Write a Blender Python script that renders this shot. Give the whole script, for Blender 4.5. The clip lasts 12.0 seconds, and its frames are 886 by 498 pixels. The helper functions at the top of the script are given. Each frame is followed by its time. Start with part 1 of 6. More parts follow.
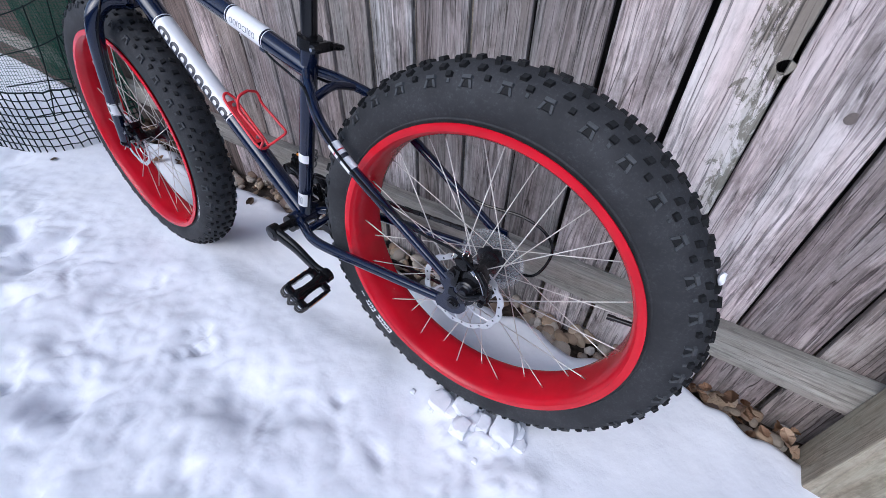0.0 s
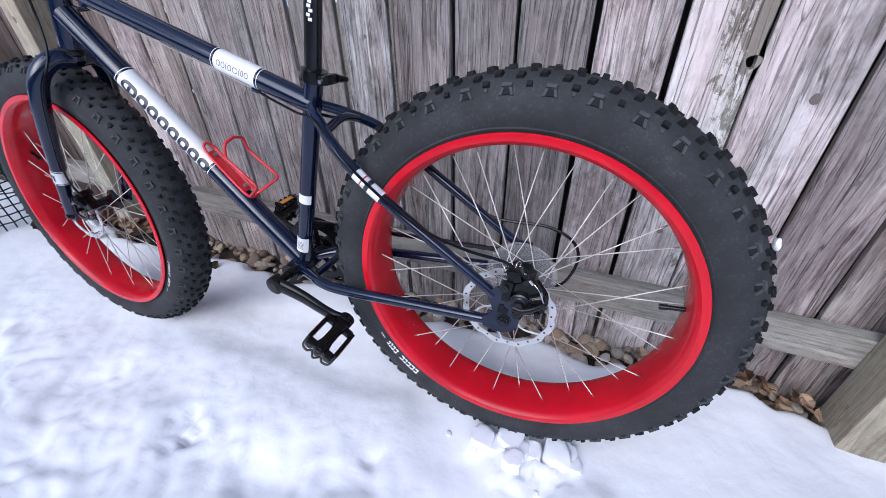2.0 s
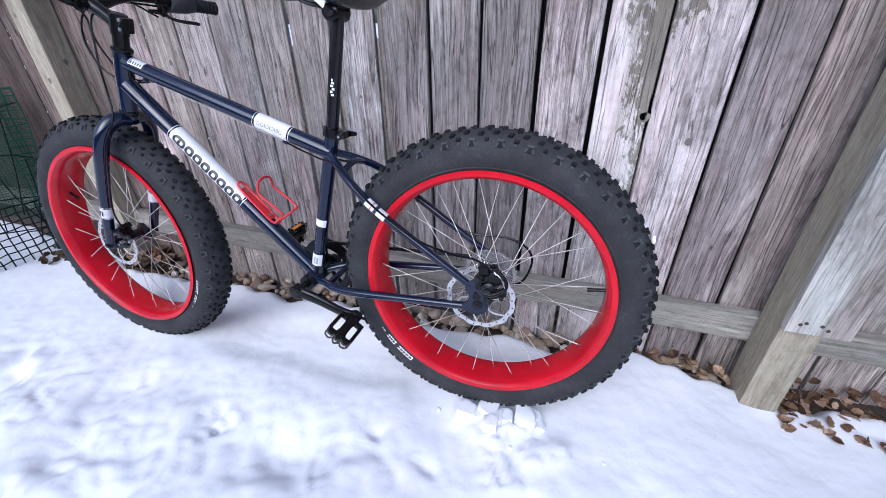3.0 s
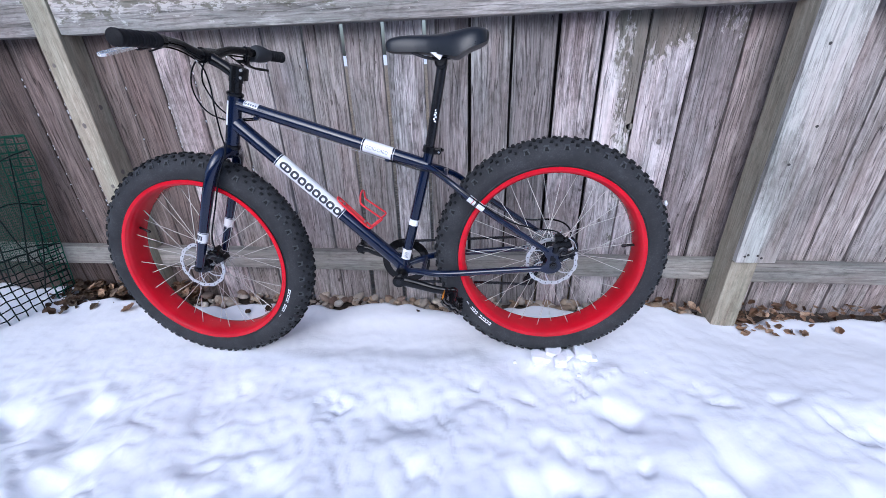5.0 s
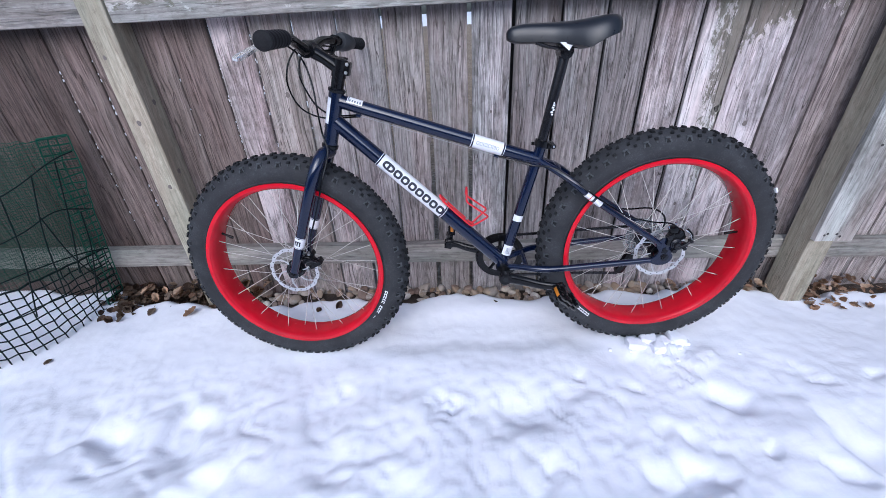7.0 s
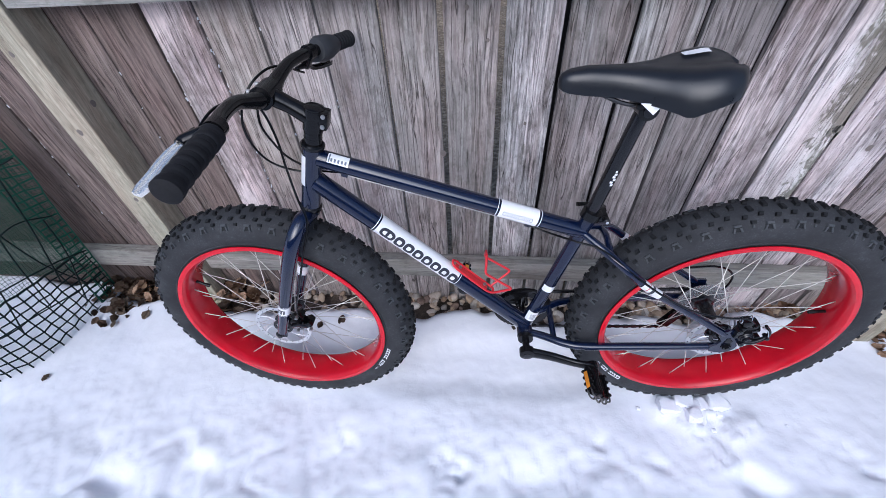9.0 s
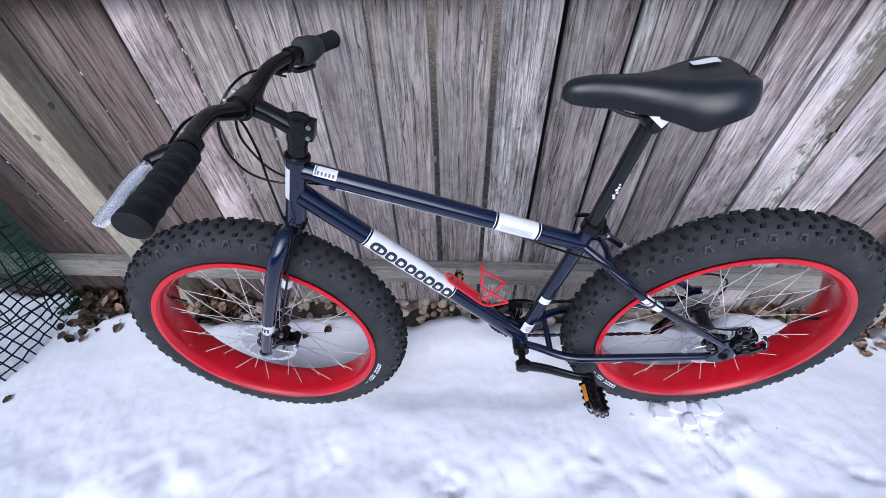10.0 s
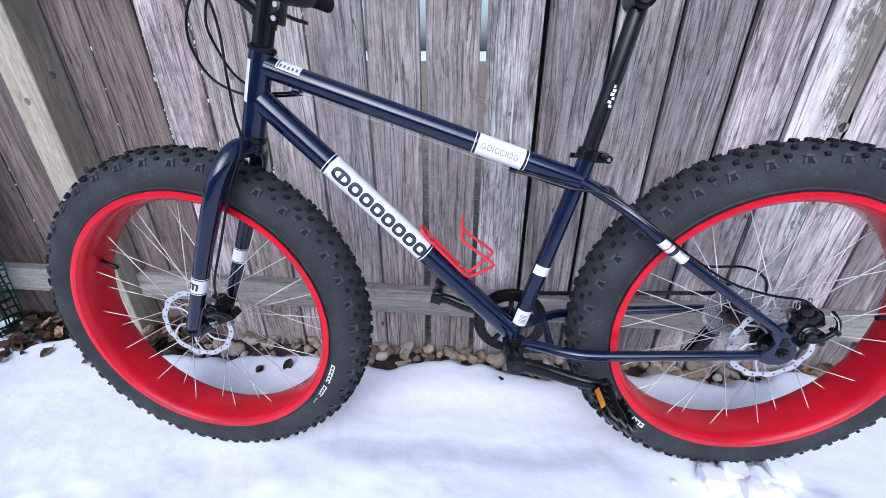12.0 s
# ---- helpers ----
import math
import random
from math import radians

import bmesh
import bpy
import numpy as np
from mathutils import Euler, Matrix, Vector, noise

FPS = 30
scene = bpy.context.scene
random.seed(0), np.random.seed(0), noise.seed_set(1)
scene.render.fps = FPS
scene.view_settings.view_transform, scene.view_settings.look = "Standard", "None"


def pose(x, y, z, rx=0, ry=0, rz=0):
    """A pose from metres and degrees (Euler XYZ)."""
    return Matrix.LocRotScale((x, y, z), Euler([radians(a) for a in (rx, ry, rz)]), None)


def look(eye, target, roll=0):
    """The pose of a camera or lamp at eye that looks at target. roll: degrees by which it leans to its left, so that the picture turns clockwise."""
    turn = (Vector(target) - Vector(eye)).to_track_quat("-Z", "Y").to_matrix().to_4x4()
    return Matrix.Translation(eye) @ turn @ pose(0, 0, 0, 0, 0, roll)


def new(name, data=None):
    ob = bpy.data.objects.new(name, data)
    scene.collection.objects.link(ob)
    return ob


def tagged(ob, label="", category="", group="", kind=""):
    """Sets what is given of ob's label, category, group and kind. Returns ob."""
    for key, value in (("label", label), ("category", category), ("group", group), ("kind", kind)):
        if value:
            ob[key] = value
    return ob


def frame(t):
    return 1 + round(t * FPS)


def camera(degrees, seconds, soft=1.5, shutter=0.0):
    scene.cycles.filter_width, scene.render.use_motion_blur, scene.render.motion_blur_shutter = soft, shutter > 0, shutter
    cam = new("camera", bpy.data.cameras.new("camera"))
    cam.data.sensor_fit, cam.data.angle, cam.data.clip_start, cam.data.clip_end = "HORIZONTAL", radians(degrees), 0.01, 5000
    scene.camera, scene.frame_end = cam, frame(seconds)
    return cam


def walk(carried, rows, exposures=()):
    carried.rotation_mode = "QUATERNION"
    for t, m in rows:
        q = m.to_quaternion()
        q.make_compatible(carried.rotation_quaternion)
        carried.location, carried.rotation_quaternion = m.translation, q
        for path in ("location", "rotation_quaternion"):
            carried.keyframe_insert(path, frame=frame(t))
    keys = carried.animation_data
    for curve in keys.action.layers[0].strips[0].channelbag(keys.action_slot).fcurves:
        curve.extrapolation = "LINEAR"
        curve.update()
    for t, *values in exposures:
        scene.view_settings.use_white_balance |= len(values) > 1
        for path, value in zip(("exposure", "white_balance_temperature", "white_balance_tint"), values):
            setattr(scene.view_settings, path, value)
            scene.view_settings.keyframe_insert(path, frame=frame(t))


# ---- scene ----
cam = camera(96.93, 12.0, soft=0.8)
# seconds, eye x y z, yaw, pitch, roll
PATH = [
    (0.0, 0.2259, -0.8457, 0.8766, 32.875, -40.974, 1.420),
    (0.5, 0.2135, -0.8593, 0.8601, 30.304, -39.937, 1.200),
    (1.0, 0.1423, -0.8818, 0.8433, 27.191, -38.598, 0.356),
    (1.5, 0.0938, -0.9011, 0.8430, 24.683, -36.656, -0.554),
    (2.0, 0.0902, -0.9199, 0.8280, 22.795, -34.555, -1.047),
    (2.5, 0.1237, -1.0016, 0.8582, 20.782, -32.239, -0.948),
    (3.0, 0.1492, -1.1359, 0.9147, 18.555, -30.182, -0.850),
    (3.5, 0.0664, -1.2402, 0.9379, 15.557, -28.804, -1.002),
    (3.7, 0.0019, -1.2734, 0.9498, 14.124, -28.665, -1.057),
    (5.3, -0.2987, -1.5381, 0.9632, 4.185, -26.572, -1.622),
    (5.5, -0.3672, -1.5260, 0.9763, 3.242, -27.051, -1.500),
    (6.0, -0.5389, -1.5051, 0.9945, 1.866, -28.007, -1.752),
    (6.5, -0.5996, -1.5019, 1.0170, 1.556, -29.119, -2.060),
    (7.0, -0.6134, -1.4788, 1.0342, 2.903, -31.190, -2.778),
    (7.2, -0.6200, -1.4620, 1.0612, 3.753, -32.102, -3.105),
    (8.8, -0.5959, -1.0617, 1.2453, 7.656, -44.769, -3.842),
    (9.0, -0.6115, -1.0105, 1.2605, 7.226, -45.906, -3.713),
    (9.5, -0.6363, -0.9692, 1.2657, 5.506, -47.411, -2.918),
    (10.0, -0.6408, -0.9502, 1.2606, 3.664, -46.874, -1.803),
    (10.5, -0.6426, -0.9443, 1.2290, 2.688, -43.521, -0.978),
    (11.0, -0.6108, -0.9454, 1.1286, 2.576, -37.966, -0.278),
    (11.5, -0.5726, -1.0006, 0.9916, 3.212, -32.243, 0.178),
    (12.0, -0.5642, -1.0676, 0.8623, 5.227, -26.911, 0.167),
]


def eye_pose(x, y, z, yaw, pitch, roll):
    return pose(x, y, z, 0, 0, yaw) @ pose(0, 0, 0, 90 + pitch) @ pose(0, 0, 0, 0, 0, roll)


walk(cam, [(t, eye_pose(*row)) for t, *row in PATH], exposures=[(0.0, 0.05, 5480, 11.4), (2.0, 0.19, 5480, 11.8), (3.5, 0.29, 5330, 12.9), (5.5, 0.17, 5280, 12.9), (7.0, 0.15, 5330, 12.6), (9.0, 0.14, 5430, 12.1), (10.5, 0.17, 5430, 12.6), (12.0, 0.37, 5280, 13.4)])

# ---- sky and sun: a bright overcast day ----
sky_world = bpy.data.worlds.new("overcast_sky")
scene.world = sky_world
sky_world.use_nodes = True
wt = sky_world.node_tree
sky = wt.nodes.new("ShaderNodeTexSky")
sky.sky_type, sky.sun_disc = "NISHITA", False
sky.sun_elevation, sky.sun_rotation = radians(35), radians(187)
sky.air_density, sky.dust_density = 1.0, 4.0
pale = wt.nodes.new("ShaderNodeHueSaturation")
pale.inputs["Saturation"].default_value = 0.92
wt.links.new(sky.outputs[0], pale.inputs["Color"])
wt.links.new(pale.outputs[0], wt.nodes["Background"].inputs[0])
wt.nodes["Background"].inputs[1].default_value = 0.15
sun = new("sun", bpy.data.lights.new("sun", "SUN"))
sun.data.energy, sun.data.angle, sun.data.color = 1.5, radians(60), (0.95, 0.97, 1.0)
sun.matrix_world = look((-0.4, -3.5, 2.45), (0, 0, 0))


# ---- materials ----
def nodes_of(name):
    m = bpy.data.materials.new(name)
    m.use_nodes = True
    t = m.node_tree
    return m, t, t.nodes["Principled BSDF"]


def link(t, a, b):
    t.links.new(a, b)


def coords(t, scale=(1, 1, 1), source="Object", jitter=False):
    c = t.nodes.new("ShaderNodeTexCoord")
    out = c.outputs[source]
    if jitter:
        info = t.nodes.new("ShaderNodeObjectInfo")
        mul = t.nodes.new("ShaderNodeMath")
        mul.operation = "MULTIPLY"
        mul.inputs[1].default_value = 37.0
        link(t, info.outputs["Random"], mul.inputs[0])
        add = t.nodes.new("ShaderNodeVectorMath")
        link(t, out, add.inputs[0])
        link(t, mul.outputs[0], add.inputs[1])
        out = add.outputs[0]
    mp = t.nodes.new("ShaderNodeMapping")
    mp.inputs["Scale"].default_value = scale
    link(t, out, mp.inputs[0])
    return mp.outputs[0]


def noise_tex(t, vec, scale, detail=4.0, rough=0.6, distortion=0.0):
    n = t.nodes.new("ShaderNodeTexNoise")
    n.inputs["Scale"].default_value = scale
    n.inputs["Detail"].default_value = detail
    n.inputs["Roughness"].default_value = rough
    n.inputs["Distortion"].default_value = distortion
    link(t, vec, n.inputs["Vector"])
    return n.outputs["Fac"]


def ramp(t, fac, stops):
    r = t.nodes.new("ShaderNodeValToRGB")
    e = r.color_ramp.elements
    while len(e) < len(stops):
        e.new(0.5)
    for el, (p, c) in zip(e, stops):
        el.position = p
        el.color = (*c, 1) if len(c) == 3 else c
    link(t, fac, r.inputs[0])
    return r.outputs[0]


def mix(t, fac, a, b, kind="MIX"):
    m = t.nodes.new("ShaderNodeMix")
    m.data_type, m.blend_type = "RGBA", kind
    for sock, v in ((m.inputs[0], fac), (m.inputs[6], a), (m.inputs[7], b)):
        if hasattr(v, "is_linked"):
            link(t, v, sock)
        elif isinstance(v, (int, float)):
            sock.default_value = v
        else:
            sock.default_value = (*v, 1)
    return m.outputs[2]


def math_node(t, op, a, b=0.0):
    m = t.nodes.new("ShaderNodeMath")
    m.operation = op
    for sock, v in zip(m.inputs, (a, b)):
        if hasattr(v, "is_linked"):
            link(t, v, sock)
        else:
            sock.default_value = v
    return m.outputs[0]


def bump(t, p, height, strength, distance):
    b = t.nodes.new("ShaderNodeBump")
    b.inputs["Strength"].default_value = strength
    b.inputs["Distance"].default_value = distance
    link(t, height, b.inputs["Height"])
    link(t, b.outputs[0], p.inputs["Normal"])


def plain(name, color, rough=0.5, metal=0.0, vary=0.15, scale=60.0, relief=0.0, coat=0.0, rough_vary=0.1, spec=0.5):
    m, t, p = nodes_of(name)
    v = coords(t)
    big, fine = noise_tex(t, v, scale * 0.12, 3), noise_tex(t, v, scale, 5, 0.7)
    both = math_node(t, "ADD", math_node(t, "MULTIPLY", big, 0.5), math_node(t, "MULTIPLY", fine, 0.5))
    dark = tuple(c * (1 - vary) for c in color)
    lite = tuple(min(1.0, c * (1 + vary) + 0.01 * vary) for c in color)
    link(t, ramp(t, both, [(0.3, dark), (0.7, lite)]), p.inputs["Base Color"])
    rv = t.nodes.new("ShaderNodeMapRange")
    rv.inputs["To Min"].default_value, rv.inputs["To Max"].default_value = max(0.02, rough - rough_vary), min(1.0, rough + rough_vary)
    link(t, both, rv.inputs["Value"])
    link(t, rv.outputs[0], p.inputs["Roughness"])
    p.inputs["Metallic"].default_value = metal
    p.inputs["Specular IOR Level"].default_value = spec
    p.inputs["Coat Weight"].default_value = coat
    p.inputs["Coat Roughness"].default_value = 0.06
    if relief:
        bump(t, p, fine, 0.6, relief)
    return m


def wood(name, dark, mid, pale_c, bleach=0.3, stain=0.35, green=0.0, along=2, crust=None, cracky=1.0):
    """Weathered softwood; the grain runs along the object's axis 'along'."""
    m, t, p = nodes_of(name)

    def sc(across, length):
        s = [across] * 3
        s[along] = length
        return tuple(s)

    warp_n = t.nodes.new("ShaderNodeTexNoise")
    warp_n.inputs["Scale"].default_value = 1.0
    warp_n.inputs["Detail"].default_value = 2.0
    link(t, coords(t, sc(9, 2.2), jitter=True), warp_n.inputs["Vector"])
    base = coords(t, (1, 1, 1), jitter=True)
    warped = t.nodes.new("ShaderNodeVectorMath")
    warped.operation = "MULTIPLY_ADD"
    link(t, warp_n.outputs["Color"], warped.inputs[0])
    warped.inputs[1].default_value = (0.034, 0.034, 0.0) if along == 2 else (0.0, 0.034, 0.034)
    link(t, base, warped.inputs[2])

    def stretched(across, length):
        mp = t.nodes.new("ShaderNodeMapping")
        mp.inputs["Scale"].default_value = sc(across, length)
        link(t, warped.outputs[0], mp.inputs[0])
        return mp.outputs[0]

    rings = noise_tex(t, stretched(105, 2.2), 1.0, 4, 0.65, 0.2)
    fibre = noise_tex(t, stretched(250, 12.0), 1.0, 5, 0.75)
    lines = noise_tex(t, stretched(48, 1.3), 1.0, 1, 0.4, 0.1)
    cracks = noise_tex(t, stretched(165, 4.2), 1.0, 3, 0.55, 0.15)
    patches = noise_tex(t, coords(t, sc(8, 2.6), jitter=True), 1.0, 5, 0.65, 0.4)
    spots = noise_tex(t, coords(t, sc(60, 26), jitter=True), 1.0, 4, 0.7, 0.3)
    speck = noise_tex(t, coords(t, sc(520, 150), jitter=True), 1.0, 3, 0.7)
    grain = math_node(t, "ADD", math_node(t, "MULTIPLY", rings, 0.50), math_node(t, "ADD", math_node(t, "MULTIPLY", fibre, 0.36), math_node(t, "MULTIPLY", speck, 0.14)))
    col = ramp(t, grain, [(0.335, dark), (0.5, mid), (0.66, pale_c)])
    # growth rings cut at a slant: arched dark lines drawn out along the board
    field = noise_tex(t, stretched(15, 0.9), 1.0, 2, 0.45, 0.3)
    wave = math_node(t, "SINE", math_node(t, "MULTIPLY", field, 85.0))
    arch = ramp(t, math_node(t, "ADD", math_node(t, "MULTIPLY", wave, 0.5), 0.5), [(0.0, (1, 1, 1)), (0.42, (0, 0, 0))])
    faint = ramp(t, noise_tex(t, coords(t, sc(18, 4), jitter=True), 1.0, 3, 0.6), [(0.36, (0.1, 0.1, 0.1)), (0.62, (1, 1, 1))])
    arch = math_node(t, "MULTIPLY", arch, faint)
    col = mix(t, math_node(t, "MULTIPLY", arch, 0.48 * min(1.0, 0.45 + cracky * 0.55)), col, tuple(c * 0.62 for c in dark))
    # hair cracks that run along the grain, and wider open splits
    thin = ramp(t, math_node(t, "ABSOLUTE", math_node(t, "SUBTRACT", lines, 0.5)), [(0.004, (1, 1, 1)), (0.012, (0, 0, 0))])
    broken = ramp(t, fibre, [(0.40, (0, 0, 0)), (0.52, (1, 1, 1))])
    col = mix(t, math_node(t, "MULTIPLY", math_node(t, "MULTIPLY", thin, broken), 0.92 * cracky), col, (0.045, 0.038, 0.036))
    # bleached silver patches, with ragged edges along the grain
    edge = math_node(t, "ADD", patches, math_node(t, "MULTIPLY", math_node(t, "SUBTRACT", fibre, 0.5), 0.5))
    lo = 0.72 - 0.45 * bleach
    silver = ramp(t, edge, [(lo, (0, 0, 0)), (lo + 0.12, (1, 1, 1))])
    col = mix(t, math_node(t, "MULTIPLY", silver, 0.75), col, mix(t, 0.55, col, tuple(min(1, c * 1.55) for c in pale_c)))
    # dirt and lichen
    dirt = ramp(t, math_node(t, "ADD", math_node(t, "MULTIPLY", patches, 0.6), math_node(t, "MULTIPLY", spots, 0.4)), [(0.36, (1, 1, 1)), (0.50, (0, 0, 0))])
    col = mix(t, math_node(t, "MULTIPLY", dirt, stain), col, (0.09 + 0.02 * green, 0.085 + 0.05 * green, 0.075))
    if crust is not None:
        # smooth olive-grey crust: crust = (height where it begins, rise per metre up, per metre across), ragged, with silver flakes on its edge
        tc = t.nodes.new("ShaderNodeTexCoord")
        sep = t.nodes.new("ShaderNodeSeparateXYZ")
        link(t, tc.outputs["Object"], sep.inputs[0])
        up = math_node(t, "MULTIPLY", math_node(t, "SUBTRACT", sep.outputs["Z"], crust[0]), crust[1])
        side = math_node(t, "MULTIPLY", sep.outputs["X"], crust[2])
        torn = noise_tex(t, coords(t, sc(26, 11), jitter=True), 1.0, 6, 0.72, 0.6)
        ragged = math_node(t, "MULTIPLY", math_node(t, "SUBTRACT", torn, 0.5), 3.2)
        amount = math_node(t, "ADD", math_node(t, "ADD", up, side), ragged)
        over = ramp(t, amount, [(0.0, (0, 0, 0)), (0.10, (1, 1, 1))])
        rim_of = ramp(t, amount, [(0.0, (0, 0, 0)), (0.02, (1, 1, 1)), (0.40, (1, 1, 1)), (0.55, (0, 0, 0))])
        tint = mix(t, patches, (0.125, 0.120, 0.098), (0.235, 0.225, 0.195))
        col = mix(t, math_node(t, "MULTIPLY", over, 0.92), col, tint)
        flake = ramp(t, math_node(t, "MULTIPLY", rim_of, spots), [(0.46, (0, 0, 0)), (0.54, (1, 1, 1))])
        col = mix(t, math_node(t, "MULTIPLY", flake, 0.8), col, (0.56, 0.54, 0.54))
    split = ramp(t, cracks, [(0.355, (1, 1, 1)), (0.405, (0, 0, 0))])
    # broad tonal drift along and across each board
    drift = noise_tex(t, coords(t, sc(14, 1.3), jitter=True), 1.0, 3, 0.55, 0.5)
    col = mix(t, 0.85, col, mix(t, 1.0, col, ramp(t, drift, [(0.30, (0.56, 0.52, 0.50)), (0.48, (1, 1, 1)), (0.70, (1.0, 1.0, 1.0))]), "MULTIPLY"))
    tinge = noise_tex(t, coords(t, sc(11, 1.9), jitter=True), 1.0, 4, 0.6, 0.3)
    col = mix(t, 1.0, col, ramp(t, tinge, [(0.34, (0.90, 0.95, 0.95)), (0.5, (1, 1, 1)), (0.66, (1.0, 0.945, 0.945))]), "MULTIPLY")
    whole = ramp(t, patches, [(0.40, (0.15, 0.15, 0.15)), (0.62, (1, 1, 1))])
    col = mix(t, math_node(t, "MULTIPLY", math_node(t, "MULTIPLY", split, whole), 0.62 * cracky), col, (0.035, 0.031, 0.031))
    # a tone of its own for every board
    info = t.nodes.new("ShaderNodeObjectInfo")
    hs = t.nodes.new("ShaderNodeHueSaturation")
    mr = t.nodes.new("ShaderNodeMapRange")
    mr.inputs["To Min"].default_value, mr.inputs["To Max"].default_value = 0.84, 0.98
    link(t, info.outputs["Random"], mr.inputs["Value"])
    link(t, mr.outputs[0], hs.inputs["Value"])
    mottle = ramp(t, spots, [(0.32, (0.78, 0.77, 0.76)), (0.5, (1, 1, 1)), (0.68, (1.0, 1.0, 1.0))])
    col = mix(t, 1.0, mix(t, 0.8, col, mix(t, 1.0, col, mottle, "MULTIPLY")), (1.0, 0.985, 0.94), "MULTIPLY")
    link(t, mix(t, 1.0, col, info.outputs["Color"], "MULTIPLY"), hs.inputs["Color"])
    link(t, hs.outputs[0], p.inputs["Base Color"])
    p.inputs["Roughness"].default_value = 0.86
    p.inputs["Specular IOR Level"].default_value = 0.25
    height = math_node(t, "SUBTRACT", math_node(t, "SUBTRACT", grain, math_node(t, "MULTIPLY", split, 0.7)), math_node(t, "ADD", math_node(t, "MULTIPLY", thin, 0.4), math_node(t, "MULTIPLY", arch, 0.22)))
    bump(t, p, height, 0.4 + 0.6 * cracky, 0.004)
    return m


def snow_material():
    m, t, p = nodes_of("snow")
    v = coords(t)
    fine, mid_n, big = noise_tex(t, v, 420, 4, 0.7), noise_tex(t, v, 46, 5, 0.62), noise_tex(t, v, 2.6, 4)
    link(t, ramp(t, big, [(0.3, (0.80, 0.81, 0.86)), (0.7, (0.86, 0.865, 0.89))]), p.inputs["Base Color"])
    p.inputs["Roughness"].default_value = 0.62
    p.inputs["Specular IOR Level"].default_value = 0.3
    p.inputs["Subsurface Weight"].default_value = 0.0
    h = math_node(t, "ADD", math_node(t, "MULTIPLY", mid_n, 0.92), math_node(t, "MULTIPLY", fine, 0.08))
    bump(t, p, h, 0.24, 0.006)
    return m


def stone_material():
    m, t, p = nodes_of("river_stone")
    v = coords(t, jitter=True)
    info = t.nodes.new("ShaderNodeObjectInfo")
    tone = ramp(t, info.outputs["Random"], [(0.0, (0.24, 0.145, 0.085)), (0.18, (0.46, 0.355, 0.25)), (0.36, (0.20, 0.175, 0.155)), (0.52, (0.62, 0.54, 0.44)), (0.68, (0.15, 0.080, 0.058)), (0.84, (0.42, 0.30, 0.19)), (1.0, (0.70, 0.65, 0.58))])
    n1, n2 = noise_tex(t, v, 28, 5, 0.65), noise_tex(t, v, 160, 3, 0.7)
    col = mix(t, ramp(t, n1, [(0.40, (0, 0, 0)), (0.65, (0.30, 0.30, 0.30))]), tone, (0.40, 0.33, 0.25))
    col = mix(t, ramp(t, n2, [(0.55, (0, 0, 0)), (0.7, (0.5, 0.5, 0.5))]), col, (0.16, 0.12, 0.09))
    link(t, col, p.inputs["Base Color"])
    p.inputs["Roughness"].default_value = 0.6
    bump(t, p, n1, 0.6, 0.006)
    return m


def leaf_material(name, k):
    m, t, p = nodes_of(name)
    info = t.nodes.new("ShaderNodeObjectInfo")
    tone = ramp(t, info.outputs["Random"], [(pos, tuple(c * k for c in col)) for pos, col in ((0.0, (0.11, 0.06, 0.035)), (0.3, (0.25, 0.14, 0.08)), (0.6, (0.40, 0.26, 0.16)), (1.0, (0.55, 0.41, 0.29)))])
    n = noise_tex(t, coords(t, jitter=True), 90, 5, 0.7)
    link(t, mix(t, ramp(t, n, [(0.4, (0, 0, 0)), (0.7, (0.7, 0.7, 0.7))]), tone, tuple(c * k for c in (0.12, 0.07, 0.04))), p.inputs["Base Color"])
    p.inputs["Roughness"].default_value = 0.75
    bump(t, p, n, 0.5, 0.002)
    return m


def soil_material(name, a, b, c, grit=70):
    m, t, p = nodes_of(name)
    v = coords(t)
    n1, n2 = noise_tex(t, v, grit, 6, 0.7), noise_tex(t, v, grit * 0.17, 4)
    col = ramp(t, n1, [(0.3, a), (0.5, b), (0.72, c)])
    link(t, mix(t, ramp(t, n2, [(0.4, (0, 0, 0)), (0.7, (0.6, 0.6, 0.6))]), col, a), p.inputs["Base Color"])
    p.inputs["Roughness"].default_value = 0.9
    bump(t, p, n1, 0.9, 0.012)
    return m


def tyre_material():
    m, t, p = nodes_of("tyre_rubber")
    v = coords(t)
    n1, n2 = noise_tex(t, v, 14, 5, 0.65), noise_tex(t, v, 240, 4, 0.7)
    col = ramp(t, n1, [(0.32, (0.023, 0.0238, 0.026)), (0.55, (0.034, 0.035, 0.038)), (0.75, (0.048, 0.0495, 0.054))])
    dust = math_node(t, "MULTIPLY", ramp(t, n2, [(0.52, (0, 0, 0)), (0.72, (0.5, 0.5, 0.5))]), ramp(t, n1, [(0.40, (0.15, 0.15, 0.15)), (0.62, (1, 1, 1))]))
    link(t, mix(t, dust, col, (0.10, 0.10, 0.105)), p.inputs["Base Color"])
    p.inputs["Roughness"].default_value = 0.72
    p.inputs["Specular IOR Level"].default_value = 0.2
    bump(t, p, n2, 0.25, 0.0008)
    return m


